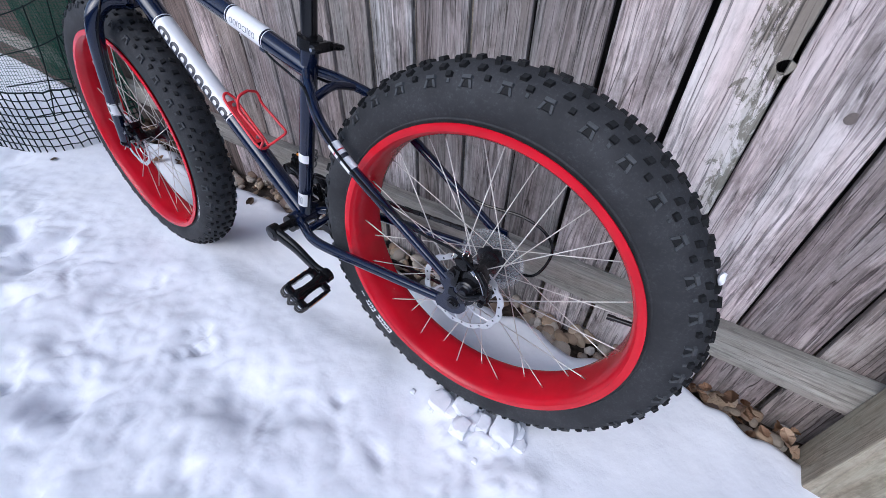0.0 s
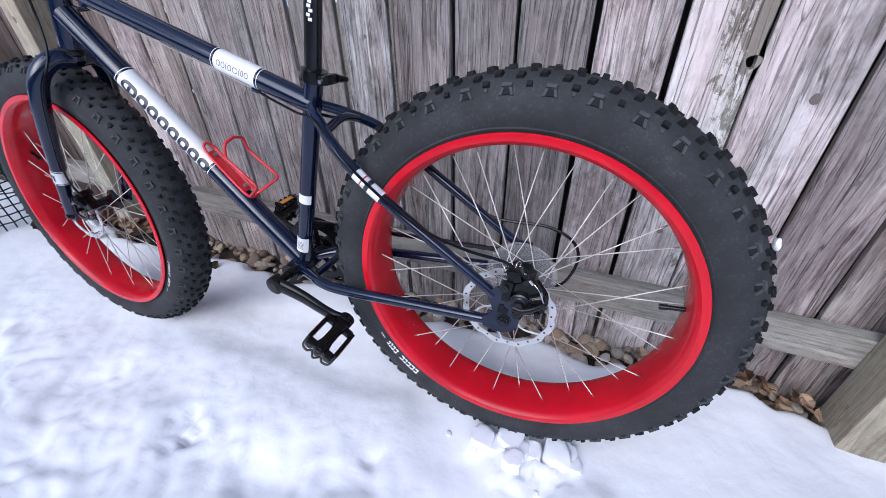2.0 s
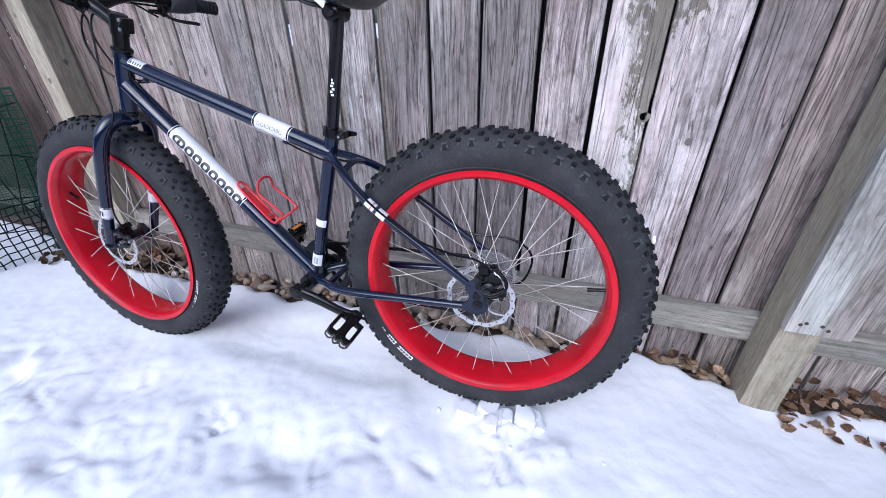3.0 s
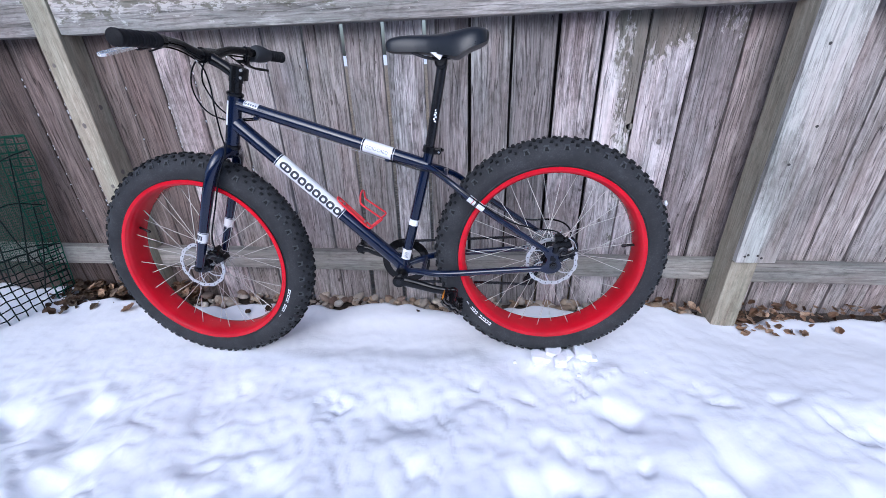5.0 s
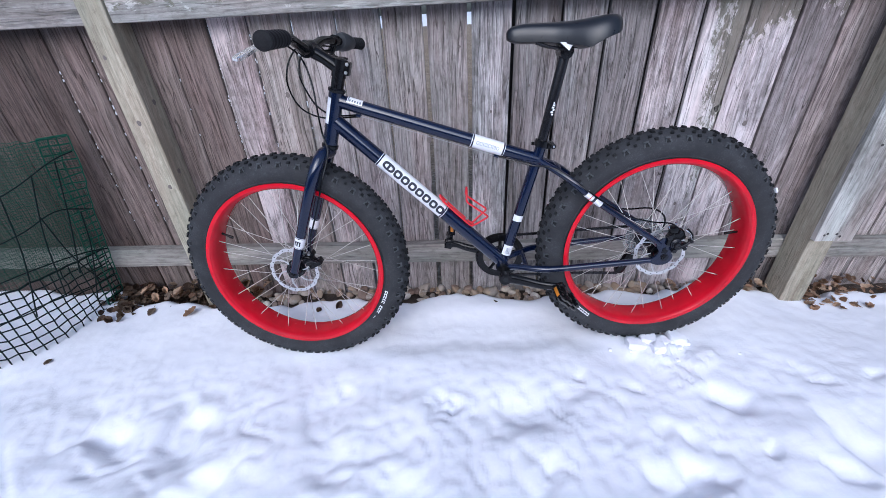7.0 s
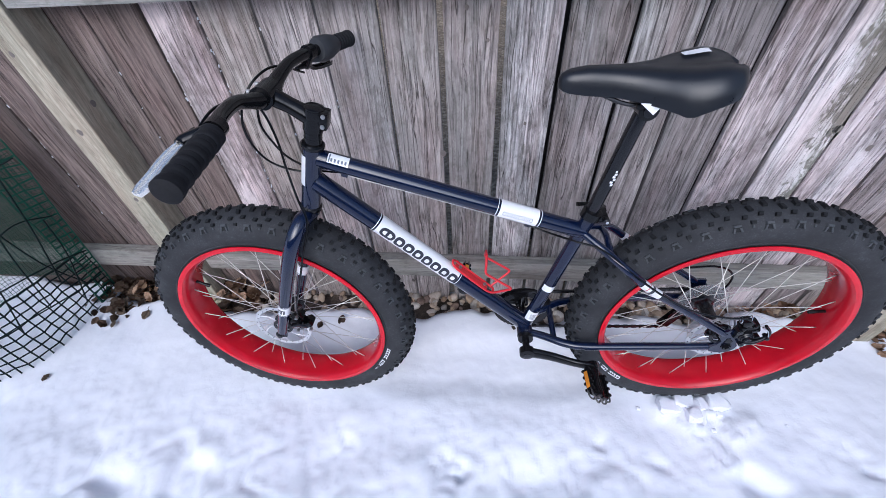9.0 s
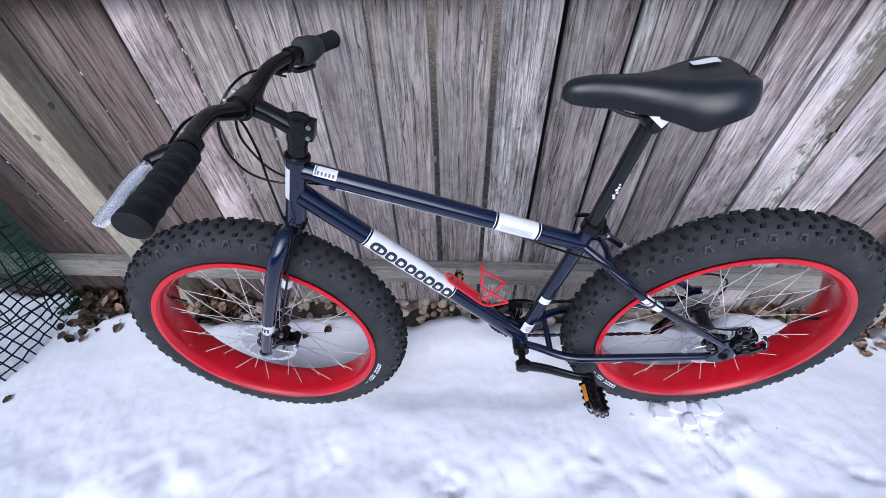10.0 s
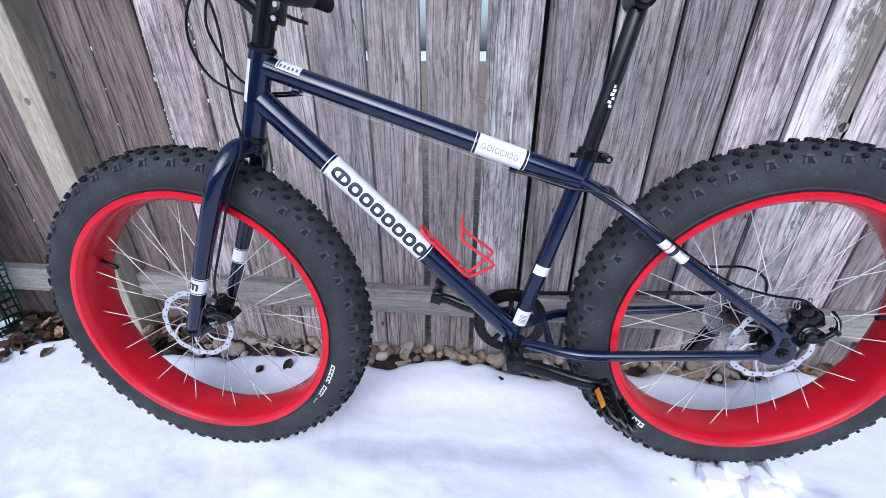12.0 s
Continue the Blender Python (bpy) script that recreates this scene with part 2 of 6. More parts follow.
def paint_material(name, color, flake=0.0, rough=0.3, coat=0.8):
    m, t, p = nodes_of(name)
    v = coords(t)
    n1, n2 = noise_tex(t, v, 9, 4), noise_tex(t, v, 700, 2)
    col = mix(t, ramp(t, n1, [(0.35, (0, 0, 0)), (0.7, (1, 1, 1))]), tuple(c * 0.85 for c in color), tuple(c * 1.12 for c in color))
    if flake:
        col = mix(t, ramp(t, n2, [(0.55, (0, 0, 0)), (0.75, (flake, flake, flake))]), col, tuple(min(1, c * 4 + 0.01) for c in color))
    link(t, col, p.inputs["Base Color"])
    dust = noise_tex(t, v, 40, 5, 0.7)
    mr = t.nodes.new("ShaderNodeMapRange")
    mr.inputs["To Min"].default_value, mr.inputs["To Max"].default_value = rough - 0.08, rough + 0.14
    link(t, dust, mr.inputs["Value"])
    link(t, mr.outputs[0], p.inputs["Roughness"])
    p.inputs["Specular IOR Level"].default_value = 0.35
    p.inputs["Coat Weight"].default_value = coat
    p.inputs["Coat Roughness"].default_value = 0.04
    return m


M_BOARD = wood("weathered_board", (0.140, 0.129, 0.128), (0.285, 0.266, 0.268), (0.45, 0.43, 0.436), 0.34, 0.45)
M_BOARD_PALE = wood("bleached_board", (0.19, 0.174, 0.176), (0.39, 0.364, 0.370), (0.63, 0.60, 0.61), 0.55, 0.6)
M_BOARD_MOSS = wood("bleached_board_with_crusted_edge", (0.22, 0.203, 0.206), (0.40, 0.376, 0.385), (0.60, 0.576, 0.59), 0.6, 0.45, crust=(0.79, 1.7, 13.0))
M_BOARD_MOSS2 = wood("bleached_board_with_crusted_top", (0.23, 0.213, 0.216), (0.40, 0.376, 0.385), (0.58, 0.557, 0.57), 0.6, 0.45, crust=(0.905, 6.5, -2.0))
M_BOARD_MOSS3 = wood("grey_board_with_crusted_top", (0.125, 0.113, 0.112), (0.265, 0.247, 0.248), (0.42, 0.40, 0.405), 0.3, 0.45, crust=(1.05, 4.0, 5.0))
M_BOARD_BROWN = wood("brown_board", (0.090, 0.076, 0.072), (0.19, 0.163, 0.158), (0.30, 0.265, 0.262), 0.15, 0.35)
M_RAIL = wood("weathered_rail", (0.215, 0.202, 0.186), (0.30, 0.286, 0.268), (0.385, 0.37, 0.35), 0.3, 0.3, along=0, cracky=0.4)
M_RAIL_TOP = wood("weathered_rail_with_crust", (0.185, 0.175, 0.168), (0.31, 0.297, 0.29), (0.45, 0.435, 0.43), 0.4, 0.3, along=0, crust=(0.010, 9.0, -0.25), cracky=0.6)
M_POST = wood("weathered_post", (0.30, 0.272, 0.212), (0.40, 0.368, 0.295), (0.50, 0.465, 0.385), 0.25, 0.25, green=0.5, cracky=0.22)
M_TRIM = wood("silvered_trim", (0.27, 0.26, 0.25), (0.40, 0.388, 0.377), (0.53, 0.52, 0.51), 0.6, 0.35, cracky=0.5)
M_SNOW = snow_material()
M_STONE = stone_material()
M_LEAF = leaf_material("dead_leaf", 1.25)
M_LEAF_WET = leaf_material("wet_dead_leaf", 0.38)
M_SOIL = soil_material("damp_soil", (0.035, 0.026, 0.02), (0.085, 0.062, 0.046), (0.16, 0.12, 0.09))
M_GRAVEL = soil_material("tan_gravel", (0.07, 0.048, 0.030), (0.25, 0.185, 0.115), (0.56, 0.46, 0.33), 34)
M_TYRE = tyre_material()
# lug colour paled for the light and snow dust on the lug edges
M_LUG = plain("edge_lit_lug_rubber", (0.060, 0.063, 0.067), 0.75, vary=0.3, scale=160, spec=0.2)
M_TREAD = plain("tread_rubber", (0.0125, 0.013, 0.014), 0.7, vary=0.35, scale=160, spec=0.15)
M_RED = paint_material("red_rim_enamel", (0.54, 0.004, 0.016), rough=0.20, coat=0.08)
M_CAGE = paint_material("red_cage_enamel", (0.62, 0.02, 0.03), rough=0.35, coat=0.4)
M_NAVY = paint_material("navy_frame_paint", (0.0026, 0.0070, 0.027), flake=0.12, rough=0.12, coat=0.6)
M_WHITE = plain("white_decal", (0.78, 0.78, 0.79), 0.35, vary=0.05, coat=0.4)
M_INK = plain("dark_decal_ink", (0.018, 0.020, 0.032), 0.4, vary=0.2)
M_INKGREY = plain("grey_decal_ink", (0.12, 0.14, 0.18), 0.4, vary=0.2)
M_INKRED = plain("red_decal_ink", (0.45, 0.02, 0.03), 0.4, vary=0.1)
M_BLACK = plain("black_component", (0.0045, 0.0045, 0.0052), 0.15, vary=0.3, spec=0.26)
M_BLACKMETAL = plain("black_anodised", (0.007, 0.007, 0.0088), 0.22, metal=0.1, vary=0.25, spec=0.5)
M_RUBBER = plain("grip_rubber", (0.016, 0.016, 0.0175), 0.65, vary=0.3, relief=0.0006, scale=200, spec=0.1)
M_SHIFTER = plain("grey_shifter_plastic", (0.034, 0.036, 0.040), 0.5, vary=0.2, spec=0.3)
M_SADDLE = plain("black_vinyl", (0.009, 0.0105, 0.014), 0.30, vary=0.15, scale=500, relief=0.0002, spec=0.42)
M_CHROME = plain("bright_steel", (0.72, 0.72, 0.73), 0.25, metal=1.0, vary=0.08)
M_SPOKE = plain("stainless_spoke", (0.66, 0.64, 0.60), 0.42, metal=0.25, vary=0.08)
M_DISC = plain("brushed_disc_steel", (0.68, 0.68, 0.69), 0.33, metal=0.75, vary=0.1, scale=90)
M_STEEL = plain("dull_steel", (0.36, 0.36, 0.36), 0.4, metal=0.9, vary=0.25)
M_ALLOY = plain("polished_lever_alloy", (0.97, 0.94, 0.89), 0.18, metal=0.75, vary=0.06)
M_AMBER = plain("amber_reflector", (0.75, 0.27, 0.02), 0.25, vary=0.12, coat=0.7)
M_NET = plain("green_net_plastic", (0.008, 0.055, 0.036), 0.6, vary=0.3, spec=0.15)
M_NETHEM = plain("bright_net_plastic", (0.007, 0.066, 0.040), 0.55, vary=0.3, spec=0.2)
M_NETDARK = plain("dark_net_plastic", (0.004, 0.011, 0.011), 0.6, vary=0.3, spec=0.15)
M_DULL = plain("worn_dark_steel", (0.11, 0.105, 0.10), 0.45, metal=0.7, vary=0.4)
M_NAIL = plain("rusty_nail", (0.05, 0.045, 0.042), 0.6, metal=0.5, vary=0.4)


# ---- mesh helpers ----
def part(name, bm, material, parent=None, label="", smooth=True):
    """Link a bmesh as one mesh object under a thing or a part."""
    me = bpy.data.meshes.new(name)
    bmesh.ops.recalc_face_normals(bm, faces=bm.faces)
    bm.to_mesh(me)
    bm.free()
    me.materials.append(material)
    if smooth:
        me.shade_smooth()
        me.set_sharp_from_angle(angle=radians(38))
    ob = new(name, me)
    ob.parent = parent
    if label:
        tagged(ob, label)
    return ob


def shared(name, me, parent, m):
    ob = new(name, me)
    ob.parent = parent
    ob.matrix_basis = m
    return ob


def thing(name, m, label, category, group="", kind=""):
    ob = new(name)
    ob.empty_display_size = 0.1
    ob.matrix_world = m
    return tagged(ob, label, category, group, kind)


def curve_points(pts, steps=6):
    """A smooth line through the points (Catmull-Rom)."""
    p = [Vector(q) for q in pts]
    p = [2 * p[0] - p[1]] + p + [2 * p[-1] - p[-2]]
    out = []
    for i in range(1, len(p) - 2):
        a, b, c, d = p[i - 1 : i + 3]
        for k in range(steps):
            t = k / steps
            out.append(0.5 * (2 * b + (c - a) * t + (2 * a - 5 * b + 4 * c - d) * t * t + (3 * b - a - 3 * c + d) * t**3))
    return out + [p[-2]]


def tube(bm, pts, radius, n=14, flat=1.0, caps=True):
    """Sweep a ring along points; radius a number or one per point; flat squeezes the ring across its first axis."""
    pts = [Vector(q) for q in pts]
    rad = [radius] * len(pts) if isinstance(radius, (int, float)) else list(radius)
    ways = [(pts[min(i + 1, len(pts) - 1)] - pts[max(i - 1, 0)]).normalized() for i in range(len(pts))]
    side = ways[0].orthogonal().normalized() if abs(ways[0].y) > 0.9 else (Vector((0, 1, 0)) - ways[0] * ways[0].y).normalized()
    rings = []
    for q, w, r in zip(pts, ways, rad):
        side = (side - w * side.dot(w)).normalized()
        up = w.cross(side)
        rings.append([bm.verts.new(q + r * (flat * math.cos(a) * side + math.sin(a) * up)) for a in [2 * math.pi * k / n for k in range(n)]])
    for a, b in zip(rings, rings[1:]):
        for k in range(n):
            bm.faces.new((a[k], a[(k + 1) % n], b[(k + 1) % n], b[k]))
    if caps:
        bm.faces.new(rings[0])
        bm.faces.new(rings[-1])
    return bm


def rod(bm, a, b, r, n=14):
    return tube(bm, [a, b], r, n)


def bent(bm, pts, radius, n=14, steps=6, **kw):
    cp = curve_points(pts, steps)
    if not isinstance(radius, (int, float)):
        radius = [float(r) for r in np.interp(np.linspace(0, len(pts) - 1, len(cp)), range(len(pts)), radius)]
    return tube(bm, cp, radius, n, **kw)


def lathe(bm, profile, axis="y", n=48, centre=(0, 0, 0), closed=False):
    """Turn (radius, along) pairs about an axis through centre."""
    c, rings = Vector(centre), []
    for r, h in profile:
        ring = []
        for k in range(n):
            a = 2 * math.pi * k / n
            v = (r * math.cos(a), h, r * math.sin(a)) if axis == "y" else (r * math.cos(a), r * math.sin(a), h)
            ring.append(bm.verts.new(c + Vector(v)))
        rings.append(ring)
    pairs = list(zip(rings, rings[1:])) + ([(rings[-1], rings[0])] if closed else [])
    for a, b in pairs:
        for k in range(n):
            bm.faces.new((a[k], a[(k + 1) % n], b[(k + 1) % n], b[k]))
    if not closed:
        for ring in (rings[0], rings[-1]):
            bm.faces.new(ring)
    return bm


def block(bm, size, m=Matrix(), bevel=0.0):
    """A box with worn edges."""
    made = bmesh.ops.create_cube(bm, size=1.0, matrix=m @ Matrix.Diagonal((*size, 1)))
    if bevel:
        edges = list({e for v in made["verts"] for e in v.link_edges})
        bmesh.ops.bevel(bm, geom=edges, offset=bevel, segments=2, affect="EDGES", profile=0.6)
    return bm


def plate(bm, outline, y0, y1):
    """An (x, z) outline given thickness along y."""
    a, b = [[bm.verts.new((x, y, z)) for x, z in outline] for y in (y0, y1)]
    n = len(outline)
    bm.faces.new(a)
    bm.faces.new(b[::-1])
    for k in range(n):
        bm.faces.new((a[k], a[(k + 1) % n], b[(k + 1) % n], b[k]))
    return bm


def torus(bm, big, small, m=Matrix(), n=32, k=8):
    rings = []
    for i in range(n):
        a = 2 * math.pi * i / n
        rings.append([bm.verts.new(m @ Vector(((big + small * math.cos(b)) * math.cos(a), small * math.sin(b), (big + small * math.cos(b)) * math.sin(a)))) for b in [2 * math.pi * j / k for j in range(k)]])
    for i in range(n):
        p, q = rings[i], rings[(i + 1) % n]
        for j in range(k):
            bm.faces.new((p[j], p[(j + 1) % k], q[(j + 1) % k], q[j]))
    return bm


B = bmesh.new

# ---- snow ground ----
def smooth01(v, a, b):
    v = min(1.0, max(0.0, (v - a) / (b - a)))
    return v * v * (3 - 2 * v)


PRINTS = []  # trodden hollows: x, y, half length, half width, turn, depth
rng = random.Random(4)
for _ in range(70):
    PRINTS.append((rng.uniform(-2.6, 1.2), rng.uniform(-1.75, -0.62), rng.uniform(0.05, 0.13), rng.uniform(0.03, 0.07), rng.uniform(0, 3.1), rng.uniform(0.014, 0.040)))


PITS = []  # small steep-sided dents: x, y, radius, depth
rng = random.Random(15)
for _ in range(84):
    PITS.append((rng.uniform(-2.6, 1.2), -0.55 - 1.3 * rng.random() ** 1.2, rng.uniform(0.018, 0.036), rng.uniform(0.008, 0.019)))


def snow_height(x, y):
    near = 1 - smooth01(abs(x + 0.4), 4, 9)
    z = -0.018 + 0.020 * max(-1.4, min(1.0, x + 0.45)) * near
    n = noise.noise
    z += 0.010 * n((x * 2.2, y * 2.2, 0.3)) + (0.006 + 0.009 * smooth01(-y, 0.45, 0.8)) * n((x * 6.0, y * 7.0, 1.7))
    rough = 0.35 + 0.65 * smooth01(-y, 0.35, 0.7)
    z += rough * (0.0062 * n((x * 15, y * 17, 4.1)) + 0.0035 * n((x * 37, y * 37, 9.2)) + 0.0016 * n((x * 85, y * 85, 2.2)))
    # broken crust: creases between trodden lumps
    torn = smooth01(n((x * 1.7, y * 1.7, 5.5)), -0.15, 0.25) * smooth01(-y, 0.50, 0.68)
    if torn > 0:
        wx, wy = x + 0.03 * n((x * 9, y * 9, 1.0)), y + 0.03 * n((x * 9, y * 9, 8.0))
        z -= torn * (0.0075 * math.exp(-((n((wx * 6.5, wy * 8.0, 3.7)) / 0.09) ** 2)) + 0.003 * math.exp(-((n((wx * 15, wy * 17, 6.1)) / 0.10) ** 2)))
    if y > -0.62:
        # shallow wheel track beside the bicycle and the melted margin along the fence
        edge = y + 0.03 * n((x * 5.0, 1.3, 0.0)) + 0.012 * n((x * 19.0, 6.3, 0.0))
        z -= 0.017 * smooth01(edge, -0.475, -0.385) * (1 - smooth01(edge, -0.31, -0.19)) * smooth01(x, -1.0, -0.8) * (1 - smooth01(x, -0.22, -0.06))
    z -= 0.065 * smooth01(x, 0.34, 0.84) * (1 - smooth01(-y, 0.16, 0.62)) * (1 - smooth01(x, 3.0, 5.0))
    margin = smooth01(y + 0.05 * n((x * 4.0, 3.3, 0.0)) + 0.03 * n((x * 14.0, 8.3, 0.0)), -0.150 + 0.14 * smooth01(-x, 2.12, 2.26) + 0.055 * smooth01(x, 0.25, 0.5) - 0.03 * smooth01(x, 0.74, 0.80) * (1 - smooth01(x, 0.92, 1.05)), -0.030 + 0.10 * smooth01(-x, 2.12, 2.26) + 0.02 * smooth01(x, 0.25, 0.5))
    z -= 0.110 * margin * (1 - smooth01(y, 40, 60))
    if -1.95 < y < -0.4:
        for px, py, pa, pb, turn, deep in PRINTS:
            dx, dy = x - px, y - py
            if abs(dx) < 0.22 and abs(dy) < 0.22:
                u = (dx * math.cos(turn) + dy * math.sin(turn)) / pa
                v = (-dx * math.sin(turn) + dy * math.cos(turn)) / pb
                d = (u * u + v * v) * (1 + 0.55 * n((x * 16 + px * 9, y * 16, 3.0))) ** 2
                z -= deep * math.exp(-(d**1.25))
        for px, py, pr, deep in PITS:
            dx, dy = (x - px) / pr, (y - py) / pr
            if abs(dx) < 2 and abs(dy) < 2:
                d = (dx * dx + dy * dy * 1.5) * (1 + 0.9 * n((x * 30, y * 30, px))) ** 2
                z -= deep * math.exp(-(d**2))
    # snow pressed up round the two tyres
    for tx, ty, tz in ((0.0, -0.385, 0.010), (-1.149, -0.405, -0.020)):
        d2 = ((x - tx) / 0.13) ** 2 + ((y - ty) / 0.07) ** 2
        if d2 < 6:
            w = math.exp(-d2)
            z = z * (1 - w) + tz * w
    for cx, cy, cr, ch in ((0.05, -0.50, 0.05, 0.034), (0.12, -0.47, 0.04, 0.022), (0.16, -0.53, 0.035, 0.022), (-0.03, -0.47, 0.035, 0.018), (0.10, -0.60, 0.05, 0.018), (0.22, -0.50, 0.04, 0.012)):
        d2 = ((x - cx) ** 2 + (y - cy) ** 2) / cr**2
        if d2 < 5:
            z += ch * math.exp(-(d2**1.5)) * (0.75 + 0.9 * n((x * 60, y * 60, 7)))
    return z


def spread(lo, hi, step, far):
    mid = list(np.arange(lo, hi, step))
    out, s = [], step
    x = hi
    while x < far:
        out.append(x)
        s *= 1.35
        x += s
    low, s, x = [], step, lo
    while x > -far:
        s *= 1.35
        x -= s
        low.append(x)
    return low[::-1] + mid + out + [far]


gx, gy = spread(-3.0, 1.7, 0.0105, 300), spread(-2.1, 0.12, 0.0105, 300)
gv = [(x, y, snow_height(x, y)) for y in gy for x in gx]
nx = len(gx)
gf = [(j * nx + i, j * nx + i + 1, (j + 1) * nx + i + 1, (j + 1) * nx + i) for j in range(len(gy) - 1) for i in range(nx - 1)]
gm = bpy.data.meshes.new("snow_ground")
gm.from_pydata(gv, [], gf)
gm.materials.append(M_SNOW)
gm.shade_smooth()
tagged(new("snow_ground", gm), "trodden white snow with footprints and soft lumps beside a fence", "snow", kind="structure")

# small broken clods by the rear tyre
clods = thing("snow_clods", pose(0.08, -0.5, 0.02), "small broken snow clods pushed up by the rear tyre", "snow")
rng = random.Random(12)
for i in range(30):
    bm = B()
    r = rng.uniform(0.018, 0.038) if i < 13 else rng.uniform(0.005, 0.012)
    bmesh.ops.create_icosphere(bm, subdivisions=3 if i < 13 else 2, radius=r)
    seed = rng.uniform(0, 50)
    for v in bm.verts:
        d = v.co / r
        v.co *= 1 + 0.34 * noise.noise(d * 1.1 + Vector((seed, 0, 0))) + 0.16 * noise.noise(d * 3.1 + Vector((0, seed, 0)))
        v.co = Vector([max(-0.72 * r, min(0.72 * r, c_)) for c_ in v.co])
        v.co.z *= 0.8
    ox, oy = rng.gauss(0.0, 0.07), rng.gauss(0.048 if i < 13 else 0.02, 0.016 if i < 13 else 0.04)
    c = part("clod", bm, M_SNOW, clods)
    c.location = (ox, oy, snow_height(0.08 + ox, -0.5 + oy) - 0.02 + r * 0.22)

# ---- bare margin under the fence ----
def strip(name, x0, x1, y0, y1, z, amp, material, label, step=0.04):
    xs, ys = np.arange(x0, x1, step), np.arange(y0, y1 + 1e-6, (y1 - y0) / 16)
    vs = [(x, y, z + amp * noise.noise((x * 9, y * 9, 2.0)) + 0.4 * amp * noise.noise((x * 30, y * 30, 5))) for y in ys for x in xs]
    k = len(xs)
    me = bpy.data.meshes.new(name)
    me.from_pydata(vs, [], [(j * k + i, j * k + i + 1, (j + 1) * k + i + 1, (j + 1) * k + i) for j in range(len(ys) - 1) for i in range(k - 1)])
    me.materials.append(material)
    me.shade_smooth()
    return tagged(new(name, me), label, "ground", kind="structure")


strip("soil_margin", -5.0, 5.0, -0.30, 0.02, -0.098, 0.012, M_SOIL, "bare damp brown soil along the foot of the fence")
strip("gravel_bed", -14.0, 6.0, 0.03, 40.0, -0.09, 0.012, M_GRAVEL, "pale tan gravel bed behind the fence", 0.1)

# ---- fence ----
fence = thing("wooden_fence", pose(0, 0, 0), "weathered grey wooden board fence with rails and posts", "fence", kind="structure")
EDGES = [-2.170, -2.020, -1.885, -1.745, -1.595, -1.441, -1.304, -1.157, -1.007, -0.857, -0.713, -0.566, -0.422, -0.265, -0.120, 0.034, 0.184, 0.322, 0.484, 0.629, 0.778, 0.930, 1.090, 1.238]
while EDGES[0] > -4.6:
    EDGES.insert(0, EDGES[0] - 0.149)
while EDGES[-1] < 3.4:
    EDGES.append(EDGES[-1] + 0.149)
GAPS = {-0.120: 0.009, 0.034: 0.013, 0.184: 0.012, 0.322: 0.006, 0.484: 0.010, 0.629: 0.007, -0.265: 0.011, -0.713: 0.017, -0.566: 0.016, -0.422: 0.012, -0.857: 0.008, -1.007: 0.007, -1.157: 0.007, -1.304: 0.007, -1.441: 0.007, -1.885: 0.006, -2.020: 0.006, 0.778: 0.008, 0.930: 0.009, 1.090: 0.008, 1.238: 0.008}
CRUSTED = {0.184: M_BOARD_MOSS, 0.322: M_BOARD_MOSS2, 0.484: M_BOARD_MOSS3}
TONES = {-1.595: (1.0, 0.9, 0.86), -1.441: (1.16, 1.06, 1.07), -1.304: (1.44, 1.37, 1.31), -1.157: (1.61, 1.52, 1.52), -1.007: (1.34, 1.3, 1.3), -0.857: (1.31, 1.25, 1.23), -0.713: (1.06, 1.03, 1.02), -0.566: (1.09, 1.09, 1.12), -0.422: (0.97, 0.95, 0.95), -0.265: (1.13, 1.12, 1.12), -0.12: (0.97, 0.96, 0.97), 0.034: (1.25, 1.2, 1.23), 0.184: (1.25, 1.23, 1.24), 0.322: (1.32, 1.26, 1.29), 0.484: (1.17, 1.11, 1.14), 0.629: (1.02, 0.94, 0.92), 0.778: (1.45, 1.37, 1.36)}
PALE = {0.034, -0.566, -1.441}
BROWN = {-1.595}
BOARD_Z0, BOARD_Z1, THICK = -0.11, 1.80, 0.018


